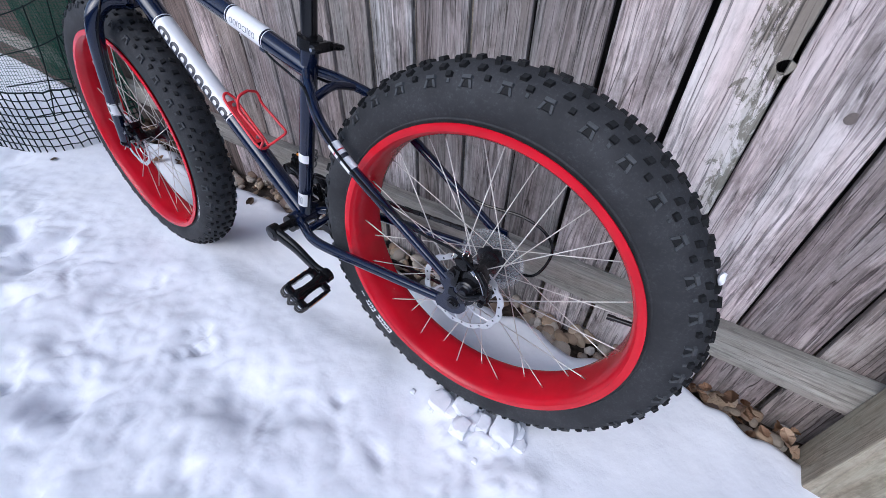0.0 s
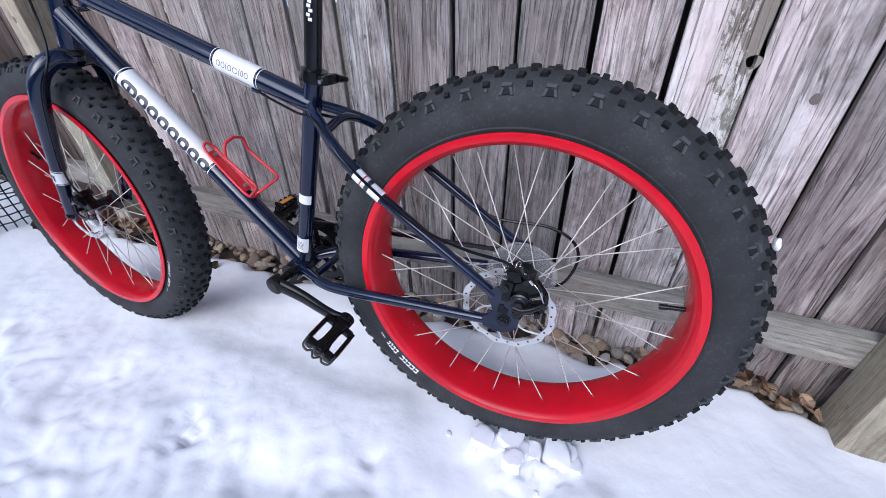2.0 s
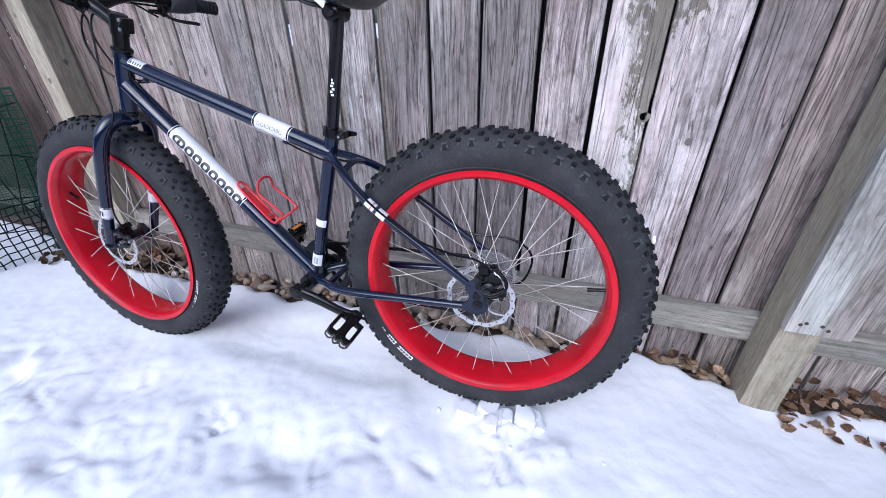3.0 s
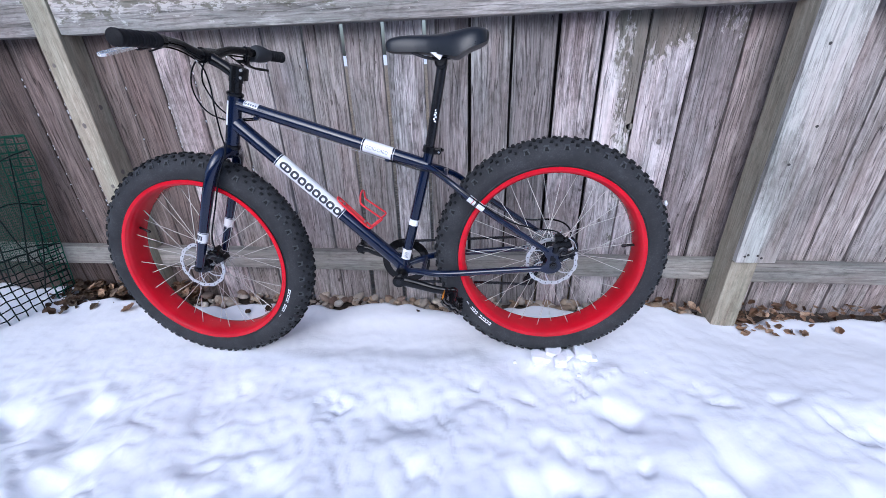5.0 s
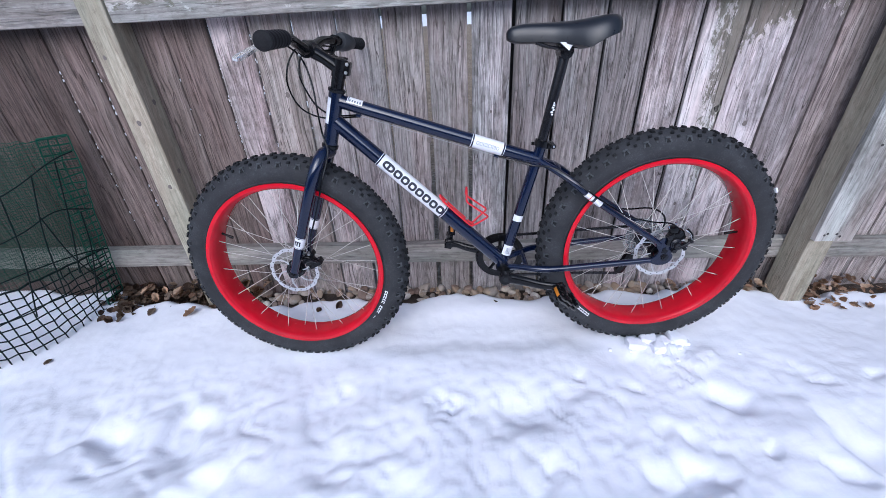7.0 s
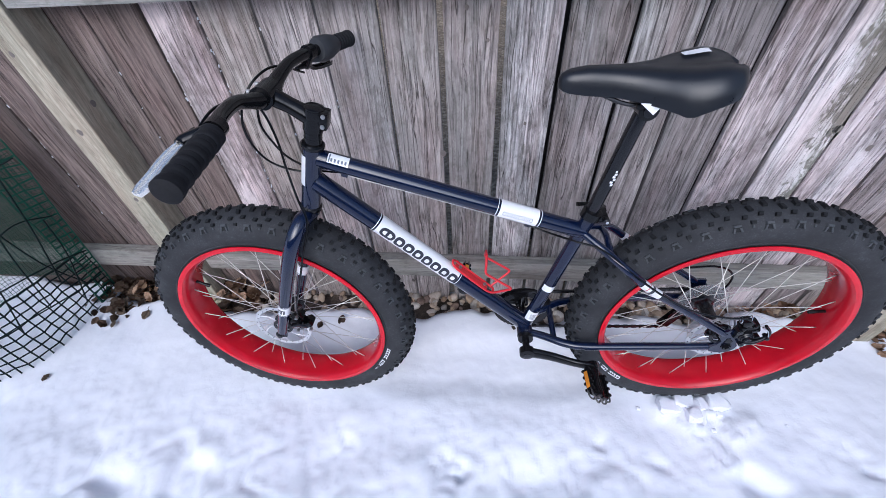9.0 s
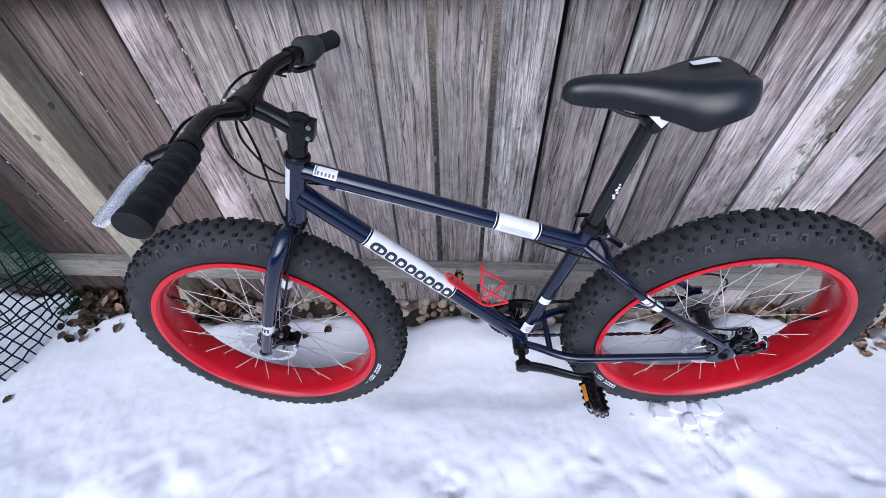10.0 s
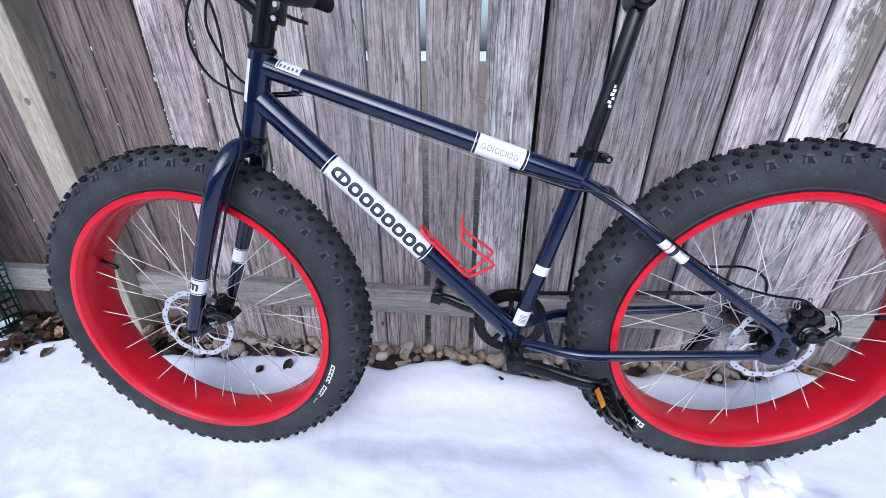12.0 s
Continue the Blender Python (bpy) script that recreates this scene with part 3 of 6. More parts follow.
def board_mesh(width, seed, hole=None):
    """A sawn board with slightly wandering edges; hole: (x, z, half width, half height) of a fallen-out knot."""
    bm, r = B(), random.Random(seed)
    zs = list(np.linspace(BOARD_Z0, BOARD_Z1, 16))
    if hole:
        zs = [z for z in zs if abs(z - hole[1]) > 0.09] + [hole[1] - 0.06, hole[1] + 0.06]
        zs.sort()
    cup = r.uniform(-0.003, 0.003)
    lean = r.uniform(-0.003, 0.003)
    rows = []
    for z in zs:
        wl = 0.0022 * noise.noise((seed * 3.1, z * 2.3, 0)) + 0.001 * noise.noise((seed * 3.1, z * 11, 5))
        wr = 0.0022 * noise.noise((seed * 3.1 + 40, z * 2.3, 0)) + 0.001 * noise.noise((seed * 7.1, z * 11, 9))
        k = 0.002
        xl, xr = -width / 2 + wl + lean * (z - 0.8), width / 2 + wr + lean * (z - 0.8)
        row = [(xl, THICK - k), (xl, k), (xl + k, 0), (-width / 6, -cup), (width / 6, -cup), (xr - k, 0), (xr, k), (xr, THICK - k), (xr - k, THICK), (xl + k, THICK)]
        rows.append([bm.verts.new((x, y, z)) for x, y in row])
    n = 10
    for a, b in zip(rows, rows[1:]):
        mid = hole and abs((a[0].co.z + b[0].co.z) / 2 - hole[1]) < 0.03
        for k in range(n):
            if mid and k in (2, 3, 4, 8):
                continue
            bm.faces.new((a[k], a[(k + 1) % n], b[(k + 1) % n], b[k]))
        if mid:
            fronts = [a[2], a[3], a[4], a[5], b[5], b[4], b[3], b[2]]
            backs = [a[9], a[8], b[8], b[9]]
            rim = []
            for y in (0.0, THICK):
                rim.append([bm.verts.new((hole[0] + hole[2] * math.cos(q) * (1 + 0.12 * math.sin(3 * q)), y, hole[1] + hole[3] * math.sin(q))) for q in [2 * math.pi * j / 24 for j in range(24)]])

            # order the outer corners by angle, so that every one meets the ring
            def bridge(outer, ring):
                ang = lambda v: math.atan2(v.co.z - hole[1], v.co.x - hole[0]) % (2 * math.pi)
                outer = sorted(outer, key=ang)
                m = len(outer)
                owner = []
                for w in ring:
                    owner.append(min(range(m), key=lambda i: abs((ang(outer[i]) - ang(w) + math.pi) % (2 * math.pi) - math.pi)))
                for j in range(24):
                    o1, o2 = owner[j], owner[(j + 1) % 24]
                    p, q = ring[j], ring[(j + 1) % 24]
                    if o1 == o2:
                        bm.faces.new((p, q, outer[o1]))
                    else:
                        chain, i = [outer[o1]], o1
                        while i != o2:
                            i = (i + 1) % m
                            chain.append(outer[i])
                        bm.faces.new([q, p] + chain)

            bridge(fronts, rim[0])
            bridge(backs, rim[1])
            for j in range(24):
                bm.faces.new((rim[0][j], rim[0][(j + 1) % 24], rim[1][(j + 1) % 24], rim[1][j]))
    bm.faces.new(rows[0])
    bm.faces.new(rows[-1])
    return bm


for i, (a, b) in enumerate(zip(EDGES, EDGES[1:])):
    ka, kb = round(a, 3), round(b, 3)
    ga, gb = GAPS.get(ka, 0.003), GAPS.get(kb, 0.003)
    x0, x1 = a + ga / 2, b - gb / 2
    tone = TONES.get(ka, (1.35 + 0.3 * (i % 2), 1.28 + 0.28 * (i % 2), 1.25 + 0.27 * (i % 2)) if ka > 0 else (1.15, 1.06, 1.02) if ka > -1.95 else (1.05, 0.95, 0.91) if ka > -2.1 else (0.60, 0.53, 0.50))
    mat = CRUSTED[ka] if ka in CRUSTED else M_BOARD_PALE if ka in PALE else M_BOARD_BROWN if ka in BROWN or ka < -1.7 else M_BOARD
    cx = (x0 + x1) / 2
    hole = (0.313 - cx, 0.697, 0.0125, 0.0115) if x0 < 0.313 < x1 else None
    ob = part("board", board_mesh(x1 - x0, i + 1, hole), mat, fence, "silvered pale board with a knot hole" if hole else "")
    ob.location = (cx, 0.0035 * abs(noise.noise((i * 1.7, 4.2, 0))), 0)
    ob.color = (*tone, 1)

# rails: x ends, underside height at both ends, height
for x0, x1, za, zb, tall in ((-4.6, -1.779, 0.112, 0.103, 0.089), (-1.688, 0.80, 0.103, 0.086, 0.089), (0.802, 3.4, 0.080, 0.066, 0.085), (-4.6, -1.779, 1.030, 1.042, 0.144), (-1.688, 0.80, 1.044, 1.066, 0.138), (0.802, 3.4, 1.064, 1.072, 0.138)):
    deep = 0.082 if za > 1 else 0.038
    bm = B()
    block(bm, (x1 - x0, deep, tall), bevel=0.003)
    ob = part("rail", bm, M_RAIL_TOP if za > 1 else M_RAIL, fence, smooth=False)
    ob.location = ((x0 + x1) / 2, -0.002 - deep / 2, (za + zb) / 2 + tall / 2)
    ob.rotation_euler.y = -math.atan2(zb - za, x1 - x0)

for x0, x1, y0, y1, z0, mat, nm in ((-1.777, -1.690, -0.092, -0.001, -0.12, M_POST, "post"), (0.720, 0.812, -0.146, -0.042, -0.14, M_POST, "post"), (0.717, 0.853, -0.168, -0.1465, 0.236, M_TRIM, "post_trim")):
    bm = B()
    block(bm, (x1 - x0, y1 - y0, 1.9 - z0), bevel=0.004 if nm == "post" else 0.002)
    ob = part(nm, bm, mat, fence, smooth=False)
    ob.location = ((x0 + x1) / 2, (y0 + y1) / 2, (1.9 + z0) / 2)

# plain added walls behind the fence and behind the camera
def plain_wall(name, x0, x1, y, thick, height, material, label):
    bm = B()
    block(bm, (x1 - x0, thick, height + 0.3), bevel=0.01)
    ob = part(name, bm, material, None, smooth=False)
    ob.location = ((x0 + x1) / 2, y, height / 2 - 0.15)
    return tagged(ob, label, "wall", kind="structure")


# near-black backing, added so that the board gaps before it read as shade
M_GAP_BACKING = wood("dark_gap_backing", (0.03, 0.026, 0.024), (0.055, 0.048, 0.044), (0.08, 0.07, 0.066), 0.0, 0.3)
M_UNSEEN_WALL = plain("unseen_wall_grey", (0.22, 0.21, 0.20), 0.8, vary=0.12, scale=8)
plain_wall("wall_north", -0.42, 5.0, 0.42, 0.1, 1.9, M_GAP_BACKING, "dark backing wall added behind the fence to darken its gaps")
# unseen wall behind the camera, added to dim low sky light and reflections
plain_wall("unseen_wall_south", -12.0, 12.0, -6.0, 0.2, 2.2, M_UNSEEN_WALL, "unseen grey wall added to cut low sky light and reflections")

# knots in the boards
def knot_mesh(seed):
    bm = B()
    k = 16
    rings = []
    for r, y in ((1.0, 0.0), (0.8, -0.10), (0.5, -0.06), (0.25, -0.12)):
        rings.append([bm.verts.new((r * math.cos(a) * (1 + 0.12 * math.sin(3 * a + seed)), y, r * 1.25 * math.sin(a))) for a in [2 * math.pi * j / k for j in range(k)]])
    for p, q in zip(rings, rings[1:]):
        for j in range(k):
            bm.faces.new((p[j], p[(j + 1) % k], q[(j + 1) % k], q[j]))
    bm.faces.new(rings[-1])
    return bm


M_KNOT = plain("dark_knot", (0.15, 0.125, 0.115), 0.85, vary=0.5, scale=300, relief=0.001)
rng = random.Random(7)
KNOTS = [(-0.65, 1.0, 0.005), (-0.491, 0.716, 0.004), (0.426, 0.642, 0.008), (-0.60, 0.93, 0.004), (-0.36, 0.80, 0.0035), (-0.763, 0.335, 0.008), (-0.72, 0.62, 0.009), (-1.22, 0.80, 0.008), (0.26, 0.33, 0.006), (0.55, 0.50, 0.005), (0.95, 0.7, 0.006)]
for kx, kz, kr in KNOTS:
    ob = part("knot", knot_mesh(kx * 9), M_KNOT, fence)
    ob.matrix_basis = Matrix.Translation((kx, -0.0006, kz)) @ Matrix.Diagonal((kr, 0.006, kr, 1))
# white flecks standing for bright snow and sky that show through the gaps
fr, bm = random.Random(19), B()
for gx_, z_lo, z_hi, count in ((-1.441, 0.52, 0.95, 26), (-1.304, 0.45, 1.0, 26), (-1.885, 0.15, 0.95, 26), (-2.020, 0.3, 0.93, 22), (-2.020, 0.87, 0.925, 12), (-1.595, 0.4, 0.9, 8), (-1.157, 0.5, 1.0, 10), (-1.007, 0.6, 1.0, 6)):
    for _ in range(count):
        s_ = fr.uniform(0.0022, 0.0040)
        block(bm, (s_, 0.004, s_ * fr.uniform(0.8, 3.5)), pose(gx_ + fr.uniform(-0.0015, 0.0015), fr.uniform(0.003, 0.012), fr.uniform(z_lo, z_hi), 0, fr.uniform(-20, 20), 0), 0.0006)
tagged(part("gap_light_flecks", bm, M_SNOW, fence, "small white flecks standing for bright snow and sky seen between the boards"), kind="stuff")
for kx, ky, kz, kr in ((-1.735, -0.0925, 0.74, 0.008), (-1.722, -0.0925, 0.50, 0.007), (-1.755, -0.0925, 0.95, 0.006)):
    ob = part("knot", knot_mesh(kz * 9), M_KNOT, fence)
    ob.matrix_basis = Matrix.Translation((kx, ky, kz)) @ Matrix.Diagonal((kr, 0.006, kr, 1))
for kx, ky, kz, kr in ((-1.6895, -0.04, 0.80, 0.008), (-1.6895, -0.055, 0.55, 0.008)):
    ob = part("knot", knot_mesh(kz * 9), M_KNOT, fence)
    ob.matrix_basis = Matrix.Translation((kx, ky, kz)) @ pose(0, 0, 0, 0, 0, 90) @ Matrix.Diagonal((kr, 0.006, kr, 1))
for nx_, nz_ in ((0.742, 0.262), (0.752, 0.268), (0.785, 0.266), (0.800, 0.256), (0.775, 0.60), (0.815, 0.72), (0.765, 0.95)):
    bm = B()
    lathe(bm, [(0.0045, 0.0), (0.0045, -0.001), (0.0028, -0.0018)], "y", 12)
    ob = part("nail", bm, M_NAIL, fence)
    ob.location = (nx_, -0.1682, nz_)

# ---- fat-tyre bicycle, leaning on the fence by its right grip ----
# local axes: x towards the rear, y towards the fence, z up; the rear axle is the origin
BIKE = Matrix(((0.9994, -0.0164, -0.0307, 0.0), (0.0183, 0.9978, 0.0630, -0.371), (0.0296, -0.0635, 0.9975, 0.366), (0, 0, 0, 1)))
bike = thing("fat_bike", BIKE, "navy blue fat-tyre bicycle with red rims leaning against the fence", "bicycle")
AXLE_F = Vector((-1.150, 0, 0))
HEAD_LO, HEAD_HI = Vector((-0.968, 0, 0.385)), Vector((-0.9225, 0, 0.5225))
HEAD = (HEAD_HI - HEAD_LO).normalized()
BB = Vector((-0.477, 0, -0.046))
SEAT_HI = Vector((-0.362, 0, 0.345))
TT_A, TT_B = Vector((-0.918, 0, 0.497)), Vector((-0.371, 0, 0.298))
DT_A, DT_B = Vector((-0.940, 0, 0.445)), Vector((-0.480, 0, -0.030))
R_RIM, HALF_RIM = 0.2885, 0.0475


def both(pts):
    return pts, [(x, -y, z) for x, y, z in pts]


# frame: welded tubes in one body
bm = B()
rod(bm, HEAD_LO, HEAD_HI, 0.0205, 24)
rod(bm, TT_A, TT_B, 0.0185, 24)
rod(bm, DT_A, DT_B, 0.0215, 24)
rod(bm, BB, SEAT_HI, 0.0160, 24)
rod(bm, BB + Vector((0, -0.036, 0)), BB + Vector((0, 0.036, 0)), 0.0215, 24)
for p in both([(-0.462, -0.028, -0.040), (-0.425, -0.046, -0.034), (-0.375, -0.070, -0.030), (-0.320, -0.078, -0.029), (-0.18, -0.081, -0.021), (-0.02, -0.083, -0.012)]):
    bent(bm, p, [0.0095, 0.0105, 0.0105, 0.0105, 0.0100, 0.0090], 14, 6)
SEAT_STAY = [(-0.372, -0.010, 0.298), (-0.335, -0.040, 0.279), (-0.285, -0.073, 0.247), (-0.225, -0.083, 0.196), (-0.12, -0.085, 0.118), (-0.018, -0.086, 0.044)]
for p in both(SEAT_STAY):
    bent(bm, p, [0.0090, 0.0095, 0.0095, 0.0095, 0.0090, 0.0085], 14, 6)
# braces between the stays
bent(bm, [(-0.318, -0.052, 0.268), (-0.318, 0, 0.280), (-0.318, 0.052, 0.268)], 0.0075, 10)
rod(bm, (-0.404, -0.05, -0.032), (-0.404, 0.05, -0.032), 0.008, 10)
frame_ob = part("frame", bm, M_NAVY, bike, "glossy metallic navy blue tube frame")
bm = B()
OUT = [(-0.034, -0.020), (-0.018, -0.026), (0.000, -0.026), (0.014, -0.020), (0.023, -0.008), (0.024, 0.004), (0.019, 0.012), (0.021, 0.027), (0.012, 0.036), (0.011, 0.048), (0.004, 0.061), (-0.014, 0.062), (-0.030, 0.050), (-0.027, 0.034), (-0.018, 0.020), (-0.024, 0.006), (-0.036, -0.004)]
plate(bm, OUT, -0.092, -0.086)
part("dropout", bm, M_NAVY, bike, smooth=False)
bm = B()
plate(bm, [(x, z) for x, z in OUT if z < 0.055], 0.086, 0.092)
part("dropout", bm, M_NAVY, bike, smooth=False)
bm = B()
plate(bm, [(-0.011, 0.016), (0.004, 0.014), (0.007, 0.022), (0.000, 0.027), (-0.001, 0.033), (-0.009, 0.031)], -0.0932, -0.0922)
part("dropout_window", bm, M_BLACK, bike)

# decals: sleeves round the tubes, lettering as plain blocks
def sleeve(a, b, s0, s1, r, material, name, parent, label="", n=24):
    bm = B()
    tube(bm, [a.lerp(b, s0), a.lerp(b, s1)], r, n, caps=False)
    return part(name, bm, material, parent, label)


def tube_patch(bm, a, b, r, s0, s1, a0, a1, k=5):
    """A patch on a tube's skin between two lengths (metres from a) and two angles (0 faces -y, 90 faces up)."""
    w = (b - a).normalized()
    side = Vector((0, -1, 0))
    up = side.cross(w) if (side.cross(w)).z > 0 else w.cross(side)
    grid = []
    for i in range(k + 1):
        q = radians(a0 + (a1 - a0) * i / k)
        d = math.cos(q) * side + math.sin(q) * up
        grid.append([bm.verts.new(a + w * s + d * r) for s in (s0, s1)])
    for g, h in zip(grid, grid[1:]):
        bm.faces.new((g[0], g[1], h[1], h[0]))
    return bm


def tube_loop_mark(bm, a, b, r, s0, s1, a0, a1, t, n=28):
    """A rounded hollow blob on a tube's skin, t metres thick."""
    w = (b - a).normalized()
    side = Vector((0, -1, 0))
    up = side.cross(w) if (side.cross(w)).z > 0 else w.cross(side)
    hs, ha = (s1 - s0) / 2, radians(a1 - a0) / 2
    rings = []
    for inset in (0.0, t):
        ring = []
        for k in range(n):
            q = 2 * math.pi * k / n
            c, d = math.cos(q), math.sin(q)
            u = math.copysign(abs(c) ** 0.72, c) * (hs - inset)
            v = math.copysign(abs(d) ** 0.72, d) * (ha - inset / r)
            g = radians((a0 + a1) / 2) + v
            ring.append(bm.verts.new(a + w * ((s0 + s1) / 2 + u) + (math.cos(g) * side + math.sin(g) * up) * r))
        rings.append(ring)
    for k in range(n):
        bm.faces.new((rings[0][k], rings[0][(k + 1) % n], rings[1][(k + 1) % n], rings[1][k]))


L_DT = (DT_B - DT_A).length
S0, S1 = 0.160, 0.400
sleeve(DT_A, DT_B, S0 / L_DT, S1 / L_DT, 0.0221, M_WHITE, "down_tube_decal", frame_ob, "white band with dark word-mark blocks")
for s in (S0 - 0.006, S1 + 0.004):
    sleeve(DT_A, DT_B, s / L_DT, (s + 0.0018) / L_DT, 0.0222, M_WHITE, "decal_line", frame_ob)
bm = B()
s = S0 + 0.010
for wd in [0.0385] + [0.0255] * 7:
    if wd > 0.03:
        tube_loop_mark(bm, DT_A, DT_B, 0.0225, s, s + wd, -21, 43, 0.0068)
        tube_patch(bm, DT_A, DT_B, 0.0225, s + wd / 2 - 0.0034, s + wd / 2 + 0.0034, -21, 36)
    else:
        tube_loop_mark(bm, DT_A, DT_B, 0.0225, s, s + wd, -22, 43, 0.0072)
    s += wd + 0.0020
part("word_mark", bm, M_INK, frame_ob)
L_TT = (TT_B - TT_A).length
sleeve(TT_A, TT_B, 0.383 / L_TT, 0.470 / L_TT, 0.0191, M_WHITE, "top_tube_decal", frame_ob, "white band with thin grey lettering blocks")
for s in (0.377, 0.4745):
    sleeve(TT_A, TT_B, s / L_TT, (s + 0.0014) / L_TT, 0.0191, M_WHITE, "decal_line", frame_ob)
bm = B()
s = 0.391
for wd in (0.008, 0.008, 0.002, 0.008, 0.011, 0.002, 0.005, 0.008):
    if wd > 0.004:
        tube_loop_mark(bm, TT_A, TT_B, 0.0194, s, s + wd, -10, 20, 0.0013, 20)
    else:
        tube_patch(bm, TT_A, TT_B, 0.0194, s, s + wd * 0.8, -10, 24)
    s += wd + 0.0022
part("word_mark", bm, M_INKGREY, frame_ob)
bm = B()
tube_patch(bm, TT_A, TT_B, 0.0191, 0.020, 0.062, 20, 85, 8)
part("top_tube_sticker", bm, M_WHITE, frame_ob, "small white sticker with tiny grey bars")
bm = B()
for i in range(5):
    tube_patch(bm, TT_A, TT_B, 0.0194, 0.026 + i * 0.007, 0.030 + i * 0.007, 30, 50)
tube_patch(bm, TT_A, TT_B, 0.0194, 0.022, 0.025, 26, 80)
part("sticker_bars", bm, M_INKGREY, frame_ob)
bm = B()
w = HEAD
fwd = Vector((-1, 0, 0)) - w * Vector((-1, 0, 0)).dot(w)
fwd.normalize()
grid = []
for i in range(7):
    q = radians(-68 + 136 * i / 6)
    d = math.cos(q) * fwd + math.sin(q) * Vector((0, 1, 0))
    grid.append([bm.verts.new(HEAD_LO + w * ss + d * 0.0209) for ss in (0.058, 0.128)])
for g, h in zip(grid, grid[1:]):
    bm.faces.new((g[0], g[1], h[1], h[0]))
part("head_badge", bm, M_WHITE, frame_ob, "white head tube badge")
SD = (SEAT_HI - BB).normalized()
for s0, s1, nm in ((0.042, 0.078, "seat_tube_sticker"), (0.164, 0.184, "seat_tube_mark")):
    bm = B()
    tube_patch(bm, BB, SEAT_HI, 0.0165, s0, s1, -62, 62, 10)
    part(nm, bm, M_WHITE, frame_ob, "white sticker with grey bars")
bm = B()
for i in range(6):
    tube_patch(bm, BB, SEAT_HI, 0.0168, 0.050 + i * 0.0034, 0.0515 + i * 0.0034, -24, 24)
part("sticker_bars", bm, M_INKGREY, frame_ob)
for sgn in (-1, 1):
    run = [q for q in curve_points([(x, -sgn * y, z) for x, y, z in SEAT_STAY], 40) if -0.252 < q.x < -0.200]
    for x0, x1, r, mat, name in ((-0.250, -0.206, 0.0104, M_WHITE, "seat_stay_decal"), (-0.2035, -0.2015, 0.0105, M_WHITE, "decal_line"), (-0.240, -0.236, 0.0106, M_INKRED, "decal_band"), (-0.232, -0.224, 0.0106, M_INK, "decal_band")):
        bm = B()
        tube(bm, [q for q in run if x0 <= q.x <= x1], r, 16, caps=False)
        part(name, bm, mat, frame_ob)

# headset
for s0, s1, r in ((-0.012, 0.001, 0.0235), (0.143, 0.154, 0.0235)):
    bm = B()
    lathe(bm, [(r - 0.002, 0), (r, 0.003), (r, (s1 - s0) - 0.003), (r - 0.003, s1 - s0)], "z", 28)
    ob = part("headset_cup", bm, M_BLACK, bike)
    ob.matrix_basis = Matrix.Translation(HEAD_LO + HEAD * s0) @ HEAD.to_track_quat("Z", "Y").to_matrix().to_4x4()
bm = B()
rod(bm, HEAD_LO + HEAD * 0.152, HEAD_LO + HEAD * 0.190, 0.0172, 24)
for s in (0.165, 0.176):
    tube(bm, [HEAD_LO + HEAD * s, HEAD_LO + HEAD * (s + 0.001)], 0.0176, 24)
part("spacer", bm, M_BLACK, bike)

# fork
bm = B()
CROWN = HEAD_LO - HEAD * 0.022
rod(bm, HEAD_LO - HEAD * 0.006, CROWN, 0.0200, 20)
for p in both([(CROWN.x, -0.004, CROWN.z), (-0.984, -0.036, 0.364), (-1.000, -0.062, 0.338), (-1.022, -0.072, 0.292), (-1.060, -0.074, 0.205), (-1.100, -0.073, 0.110), (-1.142, -0.071, 0.010)]):
    bent(bm, p, [0.0185, 0.0185, 0.0180, 0.0175, 0.0165, 0.0150, 0.0125], 18, 6)
fork = part("fork", bm, M_NAVY, bike, "navy rigid fork with white leg bands")
for sgn in (-1, 1):
    a, b = Vector((-1.0925, sgn * 0.0732, 0.128)), Vector((-1.1045, sgn * 0.0729, 0.0995))
    bm = B()
    tube(bm, [a, b], [0.0161, 0.0156], 18, caps=False)
    part("fork_decal", bm, M_WHITE, fork)
    ab = (b - a).normalized()
    for q in (-0.004, 0.032):
        bm = B()
        tube(bm, [a + ab * q, a + ab * (q + 0.0014)], 0.0164, 18, caps=False)
        part("decal_line", bm, M_WHITE, fork)
    bm = B()
    for s0, s1, a0, a1 in ((0.008, 0.012, -30, 30), (0.008, 0.024, 18, 32), (0.008, 0.024, -7, 7), (0.008, 0.024, -32, -18)):
        if sgn < 0:
            tube_patch(bm, a, b, 0.0165, s0, s1, a0 + 10, a1 + 10)
    if sgn < 0:
        part("word_mark", bm, M_INK, fork)
    else:
        bm.free()
    bm = B()
    plate(bm, [(-1.152, -0.014), (-1.136, -0.014), (-1.128, 0.024), (-1.146, 0.024)], sgn * 0.0655, sgn * 0.0735)
    part("fork_end", bm, M_NAVY, fork)


